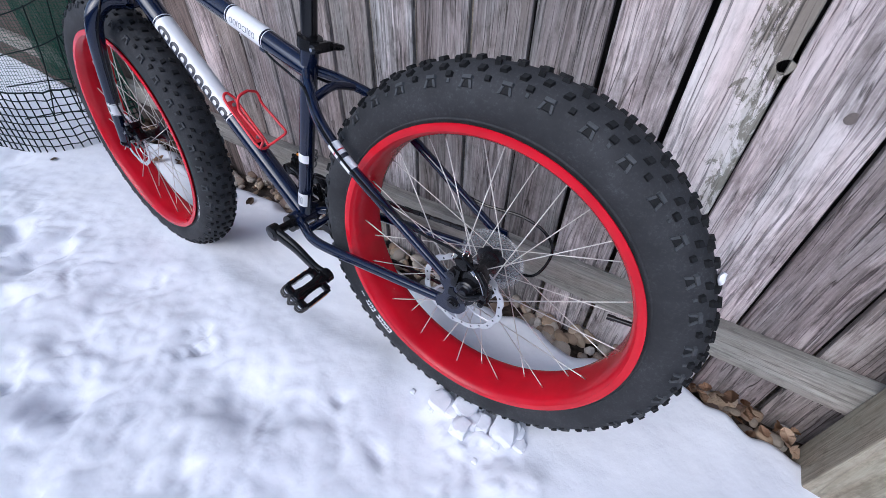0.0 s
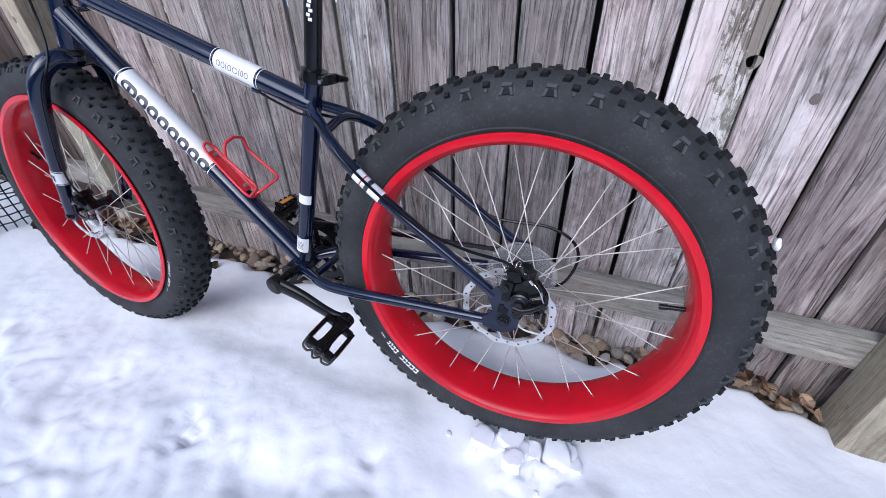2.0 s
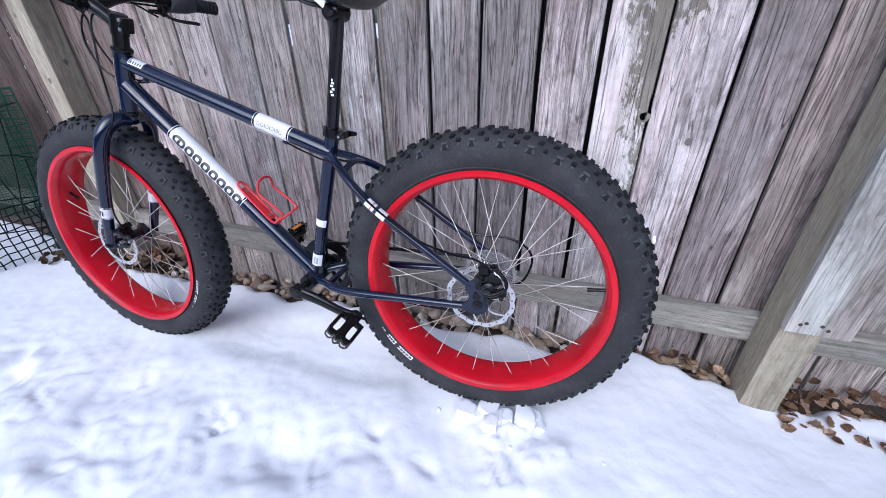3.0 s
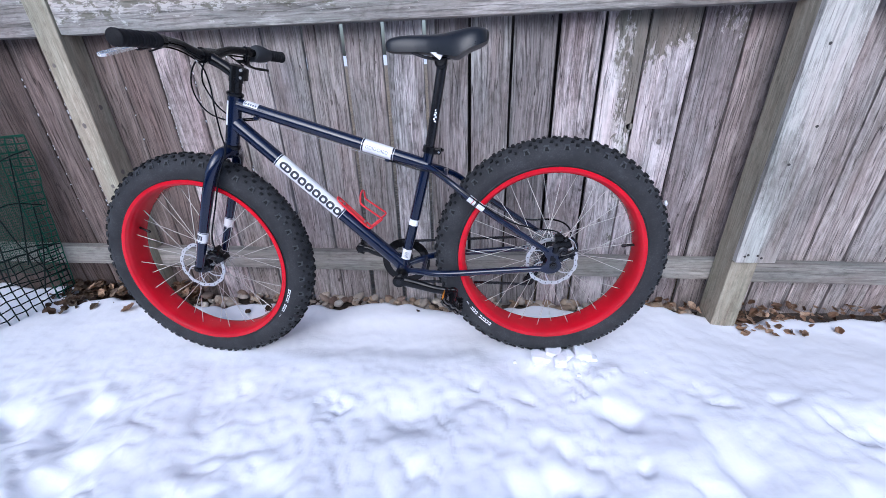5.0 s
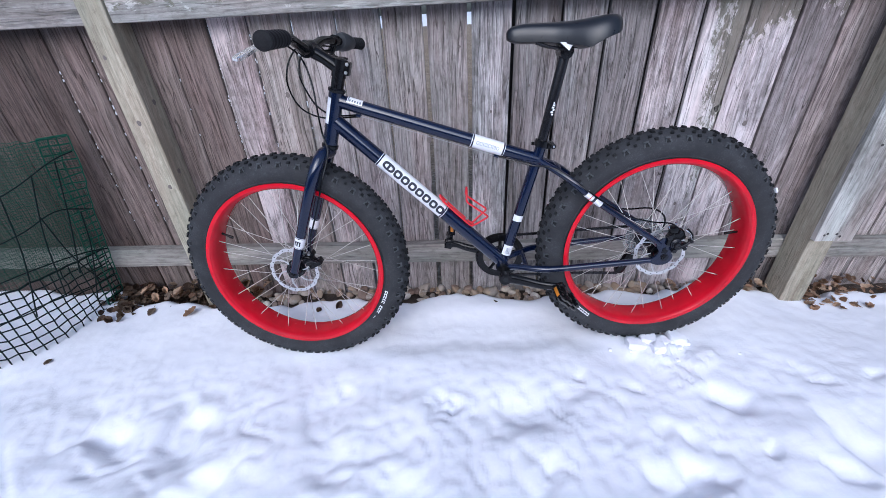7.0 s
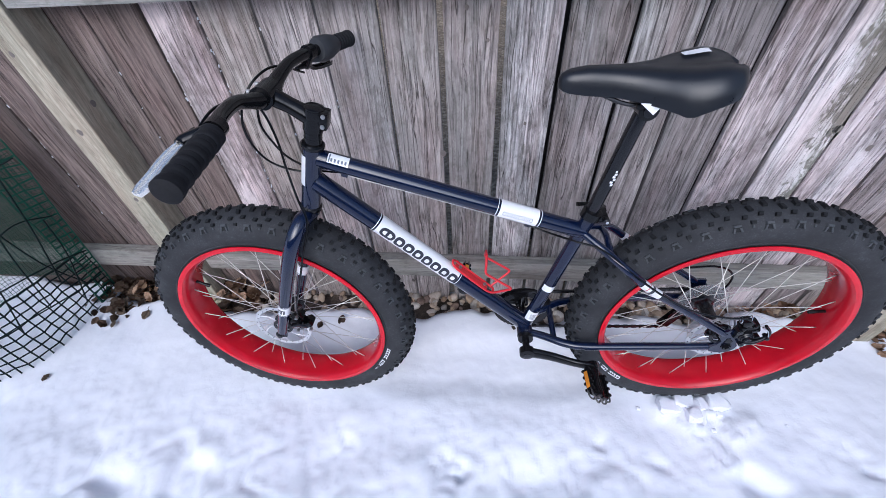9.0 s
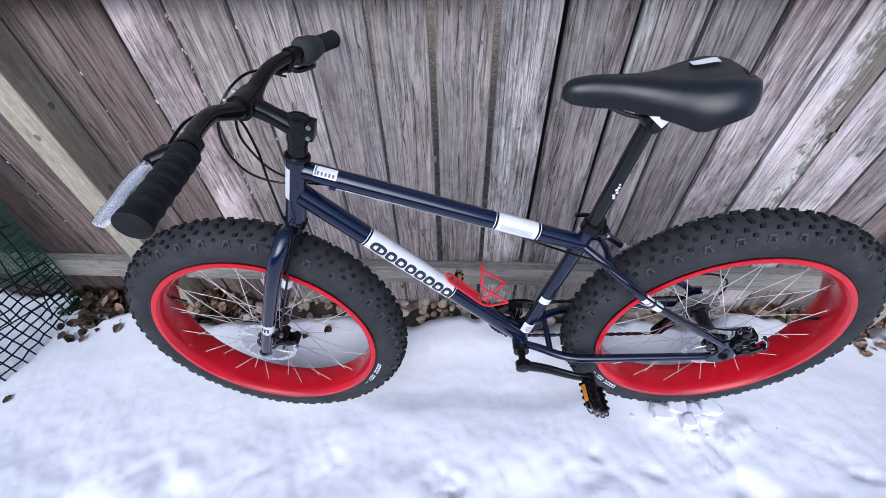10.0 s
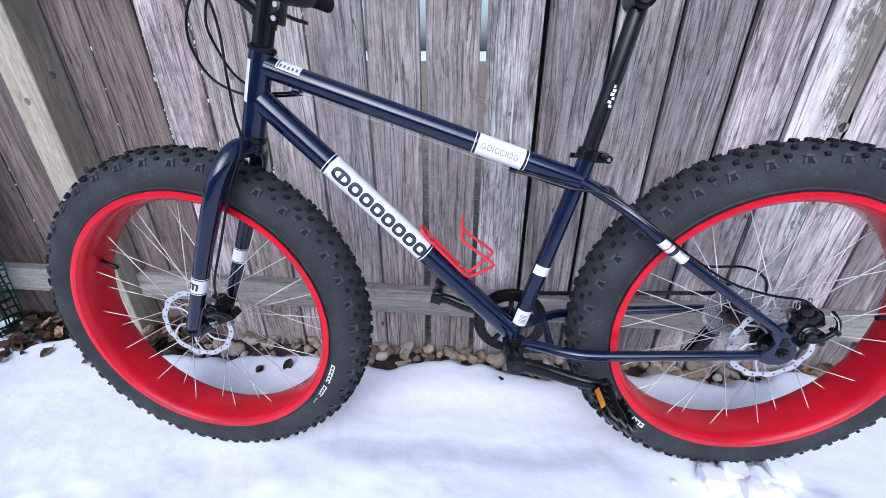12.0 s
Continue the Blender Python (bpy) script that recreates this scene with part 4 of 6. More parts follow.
# wheels
def tyre_mesh(seed):
    bm, tread, lugs = B(), B(), B()
    CY, CR, RC = 0.0482, 0.0465, 0.3172

    def skin(phi, lift=0.0):
        """A point of the tyre's cross-section: lateral, radius; phi 0 is the crown."""
        y, r = CY * math.sin(phi), RC + CR * math.cos(phi)
        return y + lift * math.sin(phi), r + lift * math.cos(phi)

    prof = [(0.2835, -0.0395), (0.289, -0.0415), (0.293, -0.0440)]
    for k in range(25):
        phi = radians(-118 + 236 * k / 24)
        y, r = skin(phi)
        prof.append((r, y))
    prof += [(0.293, 0.0440), (0.289, 0.0415), (0.2835, 0.0395)]
    lathe(bm, prof, "y", 128, closed=True)
    r = random.Random(seed)
    N = 76

    def knob(theta, phi, lt, lw, h, skew=0.0, into=None):
        """A tapered block on the skin, lt along the tread, lw across it."""
        y0, rad = skin(phi)
        into = into or tread
        verts = []
        for top in (0, 1):
            q = 0.78 if top else 1.0
            for st, sw in ((-1, -1), (1, -1), (1, 1), (-1, 1)):
                dphi = sw * q * lw / 2 / CR
                yy, rr = skin(phi + dphi, h if top else -0.0015)
                th = theta + (st * q * lt / 2 + skew * sw * lw / 2) / rad
                verts.append(into.verts.new((rr * math.cos(th), yy, rr * math.sin(th))))
        b, t = verts[:4], verts[4:]
        into.faces.new(t)
        for k in range(4):
            into.faces.new((b[k], b[(k + 1) % 4], t[(k + 1) % 4], t[k]))

    for i in range(N):
        th = 2 * math.pi * i / N
        half = math.pi / N
        if i % 2:
            knob(th, radians(-12), 0.0095, 0.0125, 0.0054, 0.25)
            knob(th, radians(12), 0.0095, 0.0125, 0.0054, -0.25)
        else:
            knob(th, 0.0, 0.0105, 0.0150, 0.0054)
        for sg in (-1, 1):
            knob(th + half * 0.9, sg * radians(33 if i % 2 else 28), 0.0105, 0.0085, 0.0052, sg * 0.3)
            # shoulder blocks: low crossbars with two legs
            if i % 2 == 0:
                knob(th, sg * radians(58), 0.0150, 0.0150, 0.0016)
                knob(th, sg * radians(51), 0.0165, 0.0055, 0.0044, 0.0, lugs)
                knob(th - 0.0064 / 0.34, sg * radians(61), 0.0046, 0.0115, 0.0032, 0.25, lugs)
                knob(th + 0.0064 / 0.34, sg * radians(61), 0.0046, 0.0115, 0.0032, -0.25, lugs)
            elif i % 4 == 1:
                knob(th, sg * radians(47), 0.0105, 0.0075, 0.0048)
                knob(th, sg * radians(57), 0.0050, 0.006, 0.0018, 0.0, lugs)
            else:
                knob(th, sg * radians(49), 0.0085, 0.0075, 0.0045)
    return bm, tread, lugs


def rim_mesh():
    bm = B()
    w = HALF_RIM
    k = R_RIM / 0.286
    prof = [(0.286, -w), (0.2862, -w + 0.002), (0.283, -w + 0.003), (0.272, -w + 0.006), (0.269, -0.016), (0.2685, 0.0), (0.269, 0.016), (0.272, w - 0.006), (0.283, w - 0.003), (0.2862, w - 0.002), (0.286, w)]
    prof += [(0.2800, w + 0.001), (0.2745, w + 0.0002), (0.2718, w - 0.003), (0.2675, w - 0.009), (0.2645, 0.022), (0.2635, 0.0), (0.2645, -0.022), (0.2675, -w + 0.009), (0.2718, -w + 0.003), (0.2745, -w - 0.0002), (0.2800, -w - 0.001)]
    lathe(bm, [(r * k, y) for r, y in prof], "y", 128, closed=True)
    return bm


spoke_me = None


def wheel(name, m, valve_angle, disc_y, flange, lettering, phase):
    bm = B()
    fl = flange
    lathe(bm, [(0.004, -fl - 0.030), (0.0075, -fl - 0.029), (0.0085, -fl - 0.012), (0.016, -fl - 0.011), (0.020, -fl - 0.004), (0.030, -fl - 0.003), (0.031, -fl + 0.001), (0.022, -fl + 0.004), (0.017, -fl + 0.012), (0.0155, 0.0), (0.017, fl - 0.012), (0.022, fl - 0.004), (0.031, fl - 0.001), (0.030, fl + 0.003), (0.020, fl + 0.004), (0.012, fl + 0.012), (0.0075, fl + 0.029), (0.004, fl + 0.030)], "y", 32)
    wh = part(name, bm, M_BLACKMETAL, bike, "wheel with a black hub, red rim and knobbly tyre")
    wh.matrix_basis = m
    casing, tread, lugs = tyre_mesh(3)
    part("tyre", casing, M_TYRE, wh, "black knobbly fat tyre, dusty")
    tagged(part("tread", tread, M_TREAD, wh, "dark raised tread blocks", smooth=False), kind="stuff")
    tagged(part("shoulder_tread", lugs, M_LUG, wh, "grey shoulder lugs, paled for edge light and snow dust", smooth=False), kind="stuff")
    part("rim", rim_mesh(), M_RED, wh, "wide glossy red rim")
    for i in range(32):
        sg = -1 if i % 2 else 1
        a_rim = 2 * math.pi * (i + 0.5) / 32 + phase
        cross = 1 if (i // 2) % 2 else -1
        a_hub = a_rim + cross * radians(66)
        p = Vector((0.0285 * math.cos(a_hub), sg * fl, 0.0285 * math.sin(a_hub)))
        q = Vector((0.2645 * math.cos(a_rim), sg * 0.012, 0.2645 * math.sin(a_rim)))
        global spoke_me
        length = (q - p).length
        if spoke_me is None:
            sb = B()
            tube(sb, [(0, 0, 0), (0, 0, 0.955), (0, 0, 0.956), (0, 0, 1)], [0.00098, 0.00098, 0.00125, 0.00125], 6)
            sob = bpy.data.meshes.new("spoke")
            sb.to_mesh(sob)
            sb.free()
            sob.materials.append(M_SPOKE)
            sob.shade_smooth()
            spoke_me = sob
        shared("spoke", spoke_me, wh, Matrix.Translation(p) @ (q - p).to_track_quat("Z", "Y").to_matrix().to_4x4() @ Matrix.Diagonal((1, 1, length, 1)))
    # brake disc with a scalloped rim and slim arms
    bm = B()
    n, y0, y1 = 96, disc_y - 0.0009, disc_y + 0.0009
    rings = []
    for y in (y0, y1):
        for inner in (False, True):
            ring = []
            for k in range(n):
                a = 2 * math.pi * k / n
                wave = 0.5 + 0.5 * math.cos(12 * a)
                rr = 0.0690 - 0.0015 * wave if inner else 0.0800 - 0.0035 * (wave**3)
                ring.append(bm.verts.new((rr * math.cos(a), y, rr * math.sin(a))))
            rings.append(ring)
    o0, i0, o1, i1 = rings
    for k in range(n):
        j = (k + 1) % n
        bm.faces.new((o0[k], o0[j], i0[j], i0[k]))
        bm.faces.new((o1[k], i1[k], i1[j], o1[j]))
        bm.faces.new((o0[k], o1[k], o1[j], o0[j]))
        bm.faces.new((i0[k], i0[j], i1[j], i1[k]))
    disc = part("brake_disc", bm, M_DISC, wh, "bright steel brake disc with a scalloped rim")
    for k in range(6):
        a = 2 * math.pi * k / 6
        bm = B()
        bent(bm, [(0.022 * math.cos(a), disc_y, 0.022 * math.sin(a)), (0.046 * math.cos(a + 0.16), disc_y, 0.046 * math.sin(a + 0.16)), (0.070 * math.cos(a + 0.45), disc_y, 0.070 * math.sin(a + 0.45))], 0.0022, 8, 4, flat=0.5)
        part("disc_arm", bm, M_DISC, disc)
    bm = B()
    lathe(bm, [(0.020, disc_y - 0.002), (0.027, disc_y - 0.002), (0.027, disc_y + 0.002), (0.020, disc_y + 0.002)], "y", 24, closed=True)
    part("disc_carrier", bm, M_BLACKMETAL, disc)
    bm = B()
    for k in range(24):
        a = 2 * math.pi * k / 24 + 0.06
        rr = 0.0715 + 0.0030 * (k % 2)
        rod(bm, (rr * math.cos(a), disc_y - 0.0012, rr * math.sin(a)), (rr * math.cos(a), disc_y + 0.0012, rr * math.sin(a)), 0.0019, 8)
    part("disc_holes", bm, M_INK, disc)
    bm = B()
    va = valve_angle
    d = Vector((math.cos(va), 0, math.sin(va)))
    rod(bm, d * 0.266, d * 0.238, 0.0040, 10)
    rod(bm, d * 0.241, d * 0.229, 0.0050, 10)
    part("valve", bm, M_BLACK, wh, "black valve cap")
    # sidewall lettering as short pale bars
    bm = B()
    for base in (lettering,):
        s = 0.0
        for wd, ht in ((0.009, 0.010), (0.009, 0.010), (0.009, 0.010), (0.007, 0.010), (0.009, 0.010), (0.0, 0), (0.008, 0.010), (0.007, 0.010), (0.005, 0.010), (0.006, 0.008), (0.0, 0), (0.003, 0.003), (0.004, 0.003), (0.003, 0.003)):
            if not wd:
                s += 0.010
                continue
            rr = 0.3035
            t0, t1 = base - s / rr, base - (s + wd) / rr
            for r0, r1, q0, q1 in ((rr - ht / 2, rr - ht / 2 + ht * 0.28, t0, t1), (rr + ht / 2 - ht * 0.28, rr + ht / 2, t0, t1), (rr - ht / 2, rr + ht / 2, t0, t0 + (t1 - t0) * 0.32)):
                quad = []
                for r, t in ((r0, q0), (r1, q0), (r1, q1), (r0, q1)):
                    yy = -(0.0482 * math.sin(math.acos(max(-1, min(1, (r - 0.3172) / 0.0465)))) + 0.0006)
                    quad.append(bm.verts.new((r * math.cos(t), yy, r * math.sin(t))))
                bm.faces.new(quad)
            s += wd + 0.002
    part("sidewall_lettering", bm, M_WHITE, wh, "small white sidewall lettering blocks")
    return wh


rear = wheel("rear_wheel", Matrix(), 0.095, -0.062, 0.048, radians(232), 0.0)
ax = Vector((-0.0324, -0.9989, 0.0323)).normalized()
fy = -ax
fx = (Vector((1, 0, 0)) - fy * fy.x).normalized()
fz = fx.cross(fy)
FRONT = Matrix.Translation(AXLE_F + Vector((0.000, 0.003, -0.001))) @ Matrix((fx, fy, fz)).transposed().to_4x4()
wheel("front_wheel", FRONT, radians(153), -0.050, 0.034, radians(-18), 0.11)

# axle ends and quick nuts
for c, y in ((Vector((0, 0, 0)), 0.092), (AXLE_F, 0.074)):
    for sg in (-1, 1):
        bm = B()
        rod(bm, c + Vector((0, sg * (y - 0.006), 0)), c + Vector((0, sg * (y + 0.009), 0)), 0.0052, 12)
        rod(bm, c + Vector((0, sg * y, 0)), c + Vector((0, sg * (y + 0.006), 0)), 0.0095, 6)
        rod(bm, c + Vector((0, sg * (y - 0.0002), 0)), c + Vector((0, sg * (y + 0.0012), 0)), 0.0125, 20)
        part("axle_nut", bm, M_BLACKMETAL, bike)


# callipers
def rear_calliper():
    """Cable-pulled disc calliper beside the dropout: body, drum, arm, barrel, bolts and cable end."""
    bm = B()
    block(bm, (0.040, 0.026, 0.032), Matrix.Translation((0.030, -0.080, 0.066)) @ pose(0, 0, 0, 0, -24, 0), 0.006)
    block(bm, (0.022, 0.022, 0.022), Matrix.Translation((0.012, -0.086, 0.090)) @ pose(0, 0, 0, 0, -16, 0), 0.005)
    block(bm, (0.013, 0.020, 0.040), Matrix.Translation((0.004, -0.090, 0.062)) @ pose(0, 0, 0, 0, 10, 0), 0.004)
    block(bm, (0.044, 0.022, 0.014), Matrix.Translation((0.040, -0.084, 0.031)) @ pose(0, 0, 0, 0, -22, 0), 0.004)
    ob = part("brake_calliper", bm, M_BLACK, bike, "black mechanical disc brake calliper with dark bolts")
    bm = B()
    for r, y0, y1 in ((0.0165, -0.101, -0.086), (0.0130, -0.104, -0.100), (0.0078, -0.109, -0.103)):
        lathe(bm, [(r * 0.85, y0), (r, y0 + 0.002), (r, y1), (r * 0.85, y1 + 0.001)], "y", 22, (0.024, 0, 0.046))
    part("calliper_drum", bm, M_BLACKMETAL, ob)
    bm = B()
    bent(bm, [(0.016, -0.104, 0.040), (0.030, -0.107, 0.040), (0.048, -0.106, 0.048), (0.062, -0.104, 0.060)], [0.0065, 0.0058, 0.0048, 0.0042], 10, 5)
    bent(bm, [(0.062, -0.104, 0.060), (0.060, -0.102, 0.076), (0.046, -0.100, 0.094)], [0.0042, 0.0038, 0.0034], 8, 5)
    part("calliper_arm", bm, M_BLACK, ob)
    for x, z, r, y in ((-0.001, 0.070, 0.0072, -0.104), (0.020, 0.024, 0.0062, -0.104), (0.060, 0.057, 0.0046, -0.111), (0.052, 0.028, 0.0050, -0.099), (0.030, 0.084, 0.0045, -0.098)):
        bm = B()
        rod(bm, (x, y, z), (x, y + 0.016, z), r, 14)
        rod(bm, (x, y - 0.0008, z), (x, y, z), r * 0.5, 6)
        part("calliper_bolt", bm, M_BLACKMETAL, ob)
    for x, z in ((-0.002, 0.098), (0.015, 0.106)):
        bm = B()
        torus(bm, 0.0068, 0.0012, Matrix.Translation((x, -0.088, z)) @ pose(0, 0, 0, 0, 0, 70), 16, 6)
        part("calliper_spring", bm, M_CHROME, ob)
    bm = B()
    bent(bm, [(0.040, -0.106, 0.094), (0.052, -0.108, 0.082), (0.060, -0.108, 0.062)], 0.0010, 6, 6)
    part("calliper_cable", bm, M_CHROME, ob)
    bm = B()
    rod(bm, (0.036, -0.106, 0.096), (0.042, -0.107, 0.091), 0.0022, 8)
    part("cable_ferrule", bm, M_CHROME, ob)


def calliper(c, turn, big=1.0):
    bm = B()
    m = Matrix.Translation(c) @ pose(0, 0, 0, 0, turn, 0) @ Matrix.Diagonal((big, 1.0, big, 1))
    block(bm, (0.040, 0.026, 0.022), m, 0.005)
    block(bm, (0.014, 0.032, 0.018), m @ pose(0.012, 0, 0.014), 0.004)
    block(bm, (0.012, 0.028, 0.018), m @ pose(-0.014, 0, 0.010), 0.003)
    lathe_m = m @ Vector((-0.006, -0.018, 0.0))
    lathe(bm, [(0.013, -0.004), (0.0145, -0.003), (0.0145, 0.006), (0.010, 0.008)], "y", 20, lathe_m)
    ob = part("brake_calliper", bm, M_BLACK, bike, "black disc brake calliper with steel bolts")
    for dx, dz in ((-0.020, 0.014), (0.022, 0.016), (0.014, -0.012)):
        bm = B()
        p = m @ Vector((dx, 0, dz))
        rod(bm, p + Vector((0, -0.023, 0)), p + Vector((0, -0.014, 0)), 0.0042, 10)
        part("calliper_bolt", bm, M_STEEL, ob)
    bm = B()
    p = m @ Vector((0, 0, 0))
    bent(bm, [p + Vector((-0.012, -0.024, 0.004)), p + Vector((0.010, -0.027, 0.012)), p + Vector((0.030, -0.026, 0.004))], [0.006, 0.005, 0.0035], 8)
    part("calliper_arm", bm, M_BLACKMETAL, ob)
    return ob


rear_calliper()
calliper(Vector((-1.088, -0.052, 0.038)), 66, 1.3)

# bottom bracket, cranks and pedals
for sg in (-1, 1):
    bm = B()
    rod(bm, BB + Vector((0, sg * 0.036, 0)), BB + Vector((0, sg * 0.048, 0)), 0.0205, 20)
    rod(bm, BB + Vector((0, sg * 0.046, 0)), BB + Vector((0, sg * 0.084, 0)), 0.0095, 14)
    part("bottom_bracket", bm, M_BLACK, bike, "black bottom bracket cup")


def crank(sg):
    a = BB + Vector((0, sg * 0.088, 0))
    d = Vector((0.171, 0, -0.036)) * (1 if sg < 0 else -1)
    bm = B()
    bent(bm, [a, a + d * 0.14, a + d * 0.38 + Vector((0, sg * 0.001, -0.003)), a + d * 0.64 + Vector((0, sg * 0.008, -0.004)), a + d * 0.84 + Vector((0, sg * 0.015, 0)), a + d + Vector((0, sg * 0.015, 0))], [0.0170, 0.0165, 0.0150, 0.0135, 0.0125, 0.0145], 16, 6, flat=0.62)
    lathe(bm, [(0.015, -0.011), (0.0195, -0.009), (0.0195, 0.009), (0.015, 0.011)], "y", 24, a)
    lathe(bm, [(0.012, -0.009), (0.0155, -0.007), (0.0155, 0.007), (0.012, 0.009)], "y", 20, a + d + Vector((0, sg * 0.015, 0)))
    ob = part("crank_arm", bm, M_BLACK, bike, "black forged crank arm")
    bm = B()
    rod(bm, a + Vector((0, sg * 0.007, 0)), a + Vector((0, sg * 0.0120, 0)), 0.0085, 14)
    part("crank_bolt", bm, M_BLACKMETAL, ob)
    p0 = a + d + Vector((0, sg * 0.024, 0))
    k_ = 0.84
    hang = Vector((0.80, 0, -0.60)).normalized() if sg < 0 else Vector((0.30, 0, 0.95)).normalized()
    face = hang.cross(Vector((0, 1, 0))).normalized()
    mm = Matrix((hang, Vector((0, sg, 0)), face)).transposed().to_4x4()
    mm = mm @ Matrix.Diagonal((k_, k_, k_, 1))
    mm.translation = p0
    bm = B()
    tube(bm, [mm @ Vector((0, q, 0)) for q in (-0.012, 0.004, 0.010, 0.030, 0.060, 0.078, 0.092)], [0.0105, 0.0135, 0.0150, 0.0110, 0.0110, 0.0140, 0.0120], 14)
    for hx in (-0.034, 0.034):
        block(bm, (0.010, 0.070, 0.019), mm @ pose(hx, 0.049, 0), 0.003)
    for yy in (0.012, 0.085):
        block(bm, (0.066, 0.015, 0.015), mm @ pose(0, yy, 0), 0.003)
    for hx in (-0.034, 0.034):
        for k in range(4):
            for fz_ in (-1, 1):
                block(bm, (0.010, 0.008, 0.007), mm @ pose(hx, 0.018 + 0.0205 * k, fz_ * 0.0115), 0.001)
    ped = part("pedal", bm, M_BLACK, bike, "black toothed platform pedal with amber reflectors")
    for hx in (-0.0386, 0.0386):
        bm = B()
        block(bm, (0.003, 0.052, 0.013), mm @ pose(hx, 0.049, 0), 0.001)
        part("reflector", bm, M_AMBER, ped, "amber pedal reflector")
    bm = B()
    for hz in (-0.007, 0.007):
        bent(bm, [mm @ Vector((hx, hy, hz)) for hx, hy in ((-0.037, 0.078), (-0.034, 0.098), (-0.020, 0.103), (-0.012, 0.096), (0.0, 0.107), (0.012, 0.096), (0.020, 0.103), (0.034, 0.098), (0.037, 0.078))], 0.0022, 8)
    part("pedal_cage_wire", bm, M_DULL, ped)


crank(-1)
crank(1)

# drivetrain on the far side
bm = B()
CH = BB + Vector((0, 0.056, 0))
for k in range(5):
    a = 2 * math.pi * k / 5 + 0.3
    rod(bm, CH + Vector((0.015 * math.cos(a), 0, 0.015 * math.sin(a))), CH + Vector((0.062 * math.cos(a), 0, 0.062 * math.sin(a))), 0.006, 8)
lathe(bm, [(0.058, -0.002), (0.058, 0.002), (0.076, 0.002), (0.076, -0.002)], "y", 64, CH, closed=True)
for k in range(36):
    a = 2 * math.pi * k / 36
    block(bm, (0.005, 0.002, 0.005), Matrix.Translation(CH + Vector((0.0775 * math.cos(a), 0, 0.0775 * math.sin(a)))) @ Euler((0, -a, 0)).to_matrix().to_4x4())
ring = part("chainring", bm, M_BLACK, bike, "black single chainring with guard")
bm = B()
lathe(bm, [(0.066, 0.006), (0.066, 0.009), (0.084, 0.009), (0.084, 0.006)], "y", 64, CH, closed=True)
part("chain_guard", bm, M_BLACK, ring)
bm = B()
for k in range(7):
    r0 = 0.022 + 0.0050 * (7 - k)
    lathe(bm, [(r0 - 0.009, 0.056 + k * 0.0042), (r0, 0.056 + k * 0.0042), (r0, 0.0576 + k * 0.0042), (r0 - 0.009, 0.0576 + k * 0.0042)], "y", 40, (0, 0, 0), closed=True)
part("cassette", bm, plain("dark_sprocket_steel", (0.05, 0.05, 0.052), 0.4, metal=0.6, vary=0.3), bike, "dark steel sprocket cassette")
bm = B()
lathe(bm, [(0.030, 0.050), (0.066, 0.0505), (0.066, 0.052), (0.030, 0.0525)], "y", 48, (0, 0, 0), closed=True)
M_CLEAR = plain("clear_plastic", (0.62, 0.63, 0.64), 0.25, vary=0.1)
M_CLEAR.node_tree.nodes["Principled BSDF"].inputs["Alpha"].default_value = 0.14
guard = part("spoke_guard", bm, M_CLEAR, bike, "clear plastic spoke protector disc")
bm = B()
torus(bm, 0.066, 0.0013, Matrix.Translation((0, 0.051, 0)), 48, 6)
part("guard_rim", bm, M_CLEAR, guard)
DER = Vector((-0.030, 0.086, -0.108))
bm = B()
block(bm, (0.052, 0.016, 0.026), Matrix.Translation((-0.006, 0.096, -0.045)) @ pose(0, 0, 0, 0, 75, 0), 0.005)
block(bm, (0.020, 0.022, 0.030), Matrix.Translation((0.004, 0.092, -0.010)), 0.005)
for yy in (-0.008, 0.008):
    block(bm, (0.085, 0.003, 0.026), Matrix.Translation(DER + Vector((0, yy, 0.0))) @ pose(0, 0, 0, 0, -63, 0), 0.001)
for off in (Vector((0.017, 0, 0.033)), Vector((-0.017, 0, -0.033))):
    lathe(bm, [(0.006, -0.004), (0.019, -0.003), (0.019, 0.003), (0.006, 0.004)], "y", 20, DER + off)
part("rear_derailleur", bm, M_BLACK, bike, "black rear derailleur")


def chain(bm, pts):
    cp = curve_points(pts, 24)
    total = [0.0]
    for a, b in zip(cp, cp[1:]):
        total.append(total[-1] + (b - a).length)
    n = int(total[-1] / 0.0127)
    for k in range(n):
        s = k * 0.0127
        i = max(0, int(np.searchsorted(total, s)) - 1)
        p, q = cp[i], cp[min(i + 1, len(cp) - 1)]
        w = (q - p).normalized()
        pos = p + w * (s - total[i])
        m = Matrix.Translation(pos) @ w.to_track_quat("X", "Z").to_matrix().to_4x4()
        block(bm, (0.0150, 0.0070 if k % 2 else 0.0045, 0.0075), m)


bm = B()
chain(bm, [CH + Vector((0, 0, 0.077)), (-0.24, 0.060, 0.034), (0.0, 0.066, 0.036)])
part("chain", bm, M_BLACKMETAL, bike, "dark upper run of the bicycle chain", smooth=False)
bm = B()
chain(bm, [CH + Vector((0, 0, -0.077)), (-0.20, 0.070, -0.140), DER + Vector((-0.017, 0.0, -0.051))])
part("chain", bm, M_BLACKMETAL, bike, "dark lower run of the bicycle chain", smooth=False)

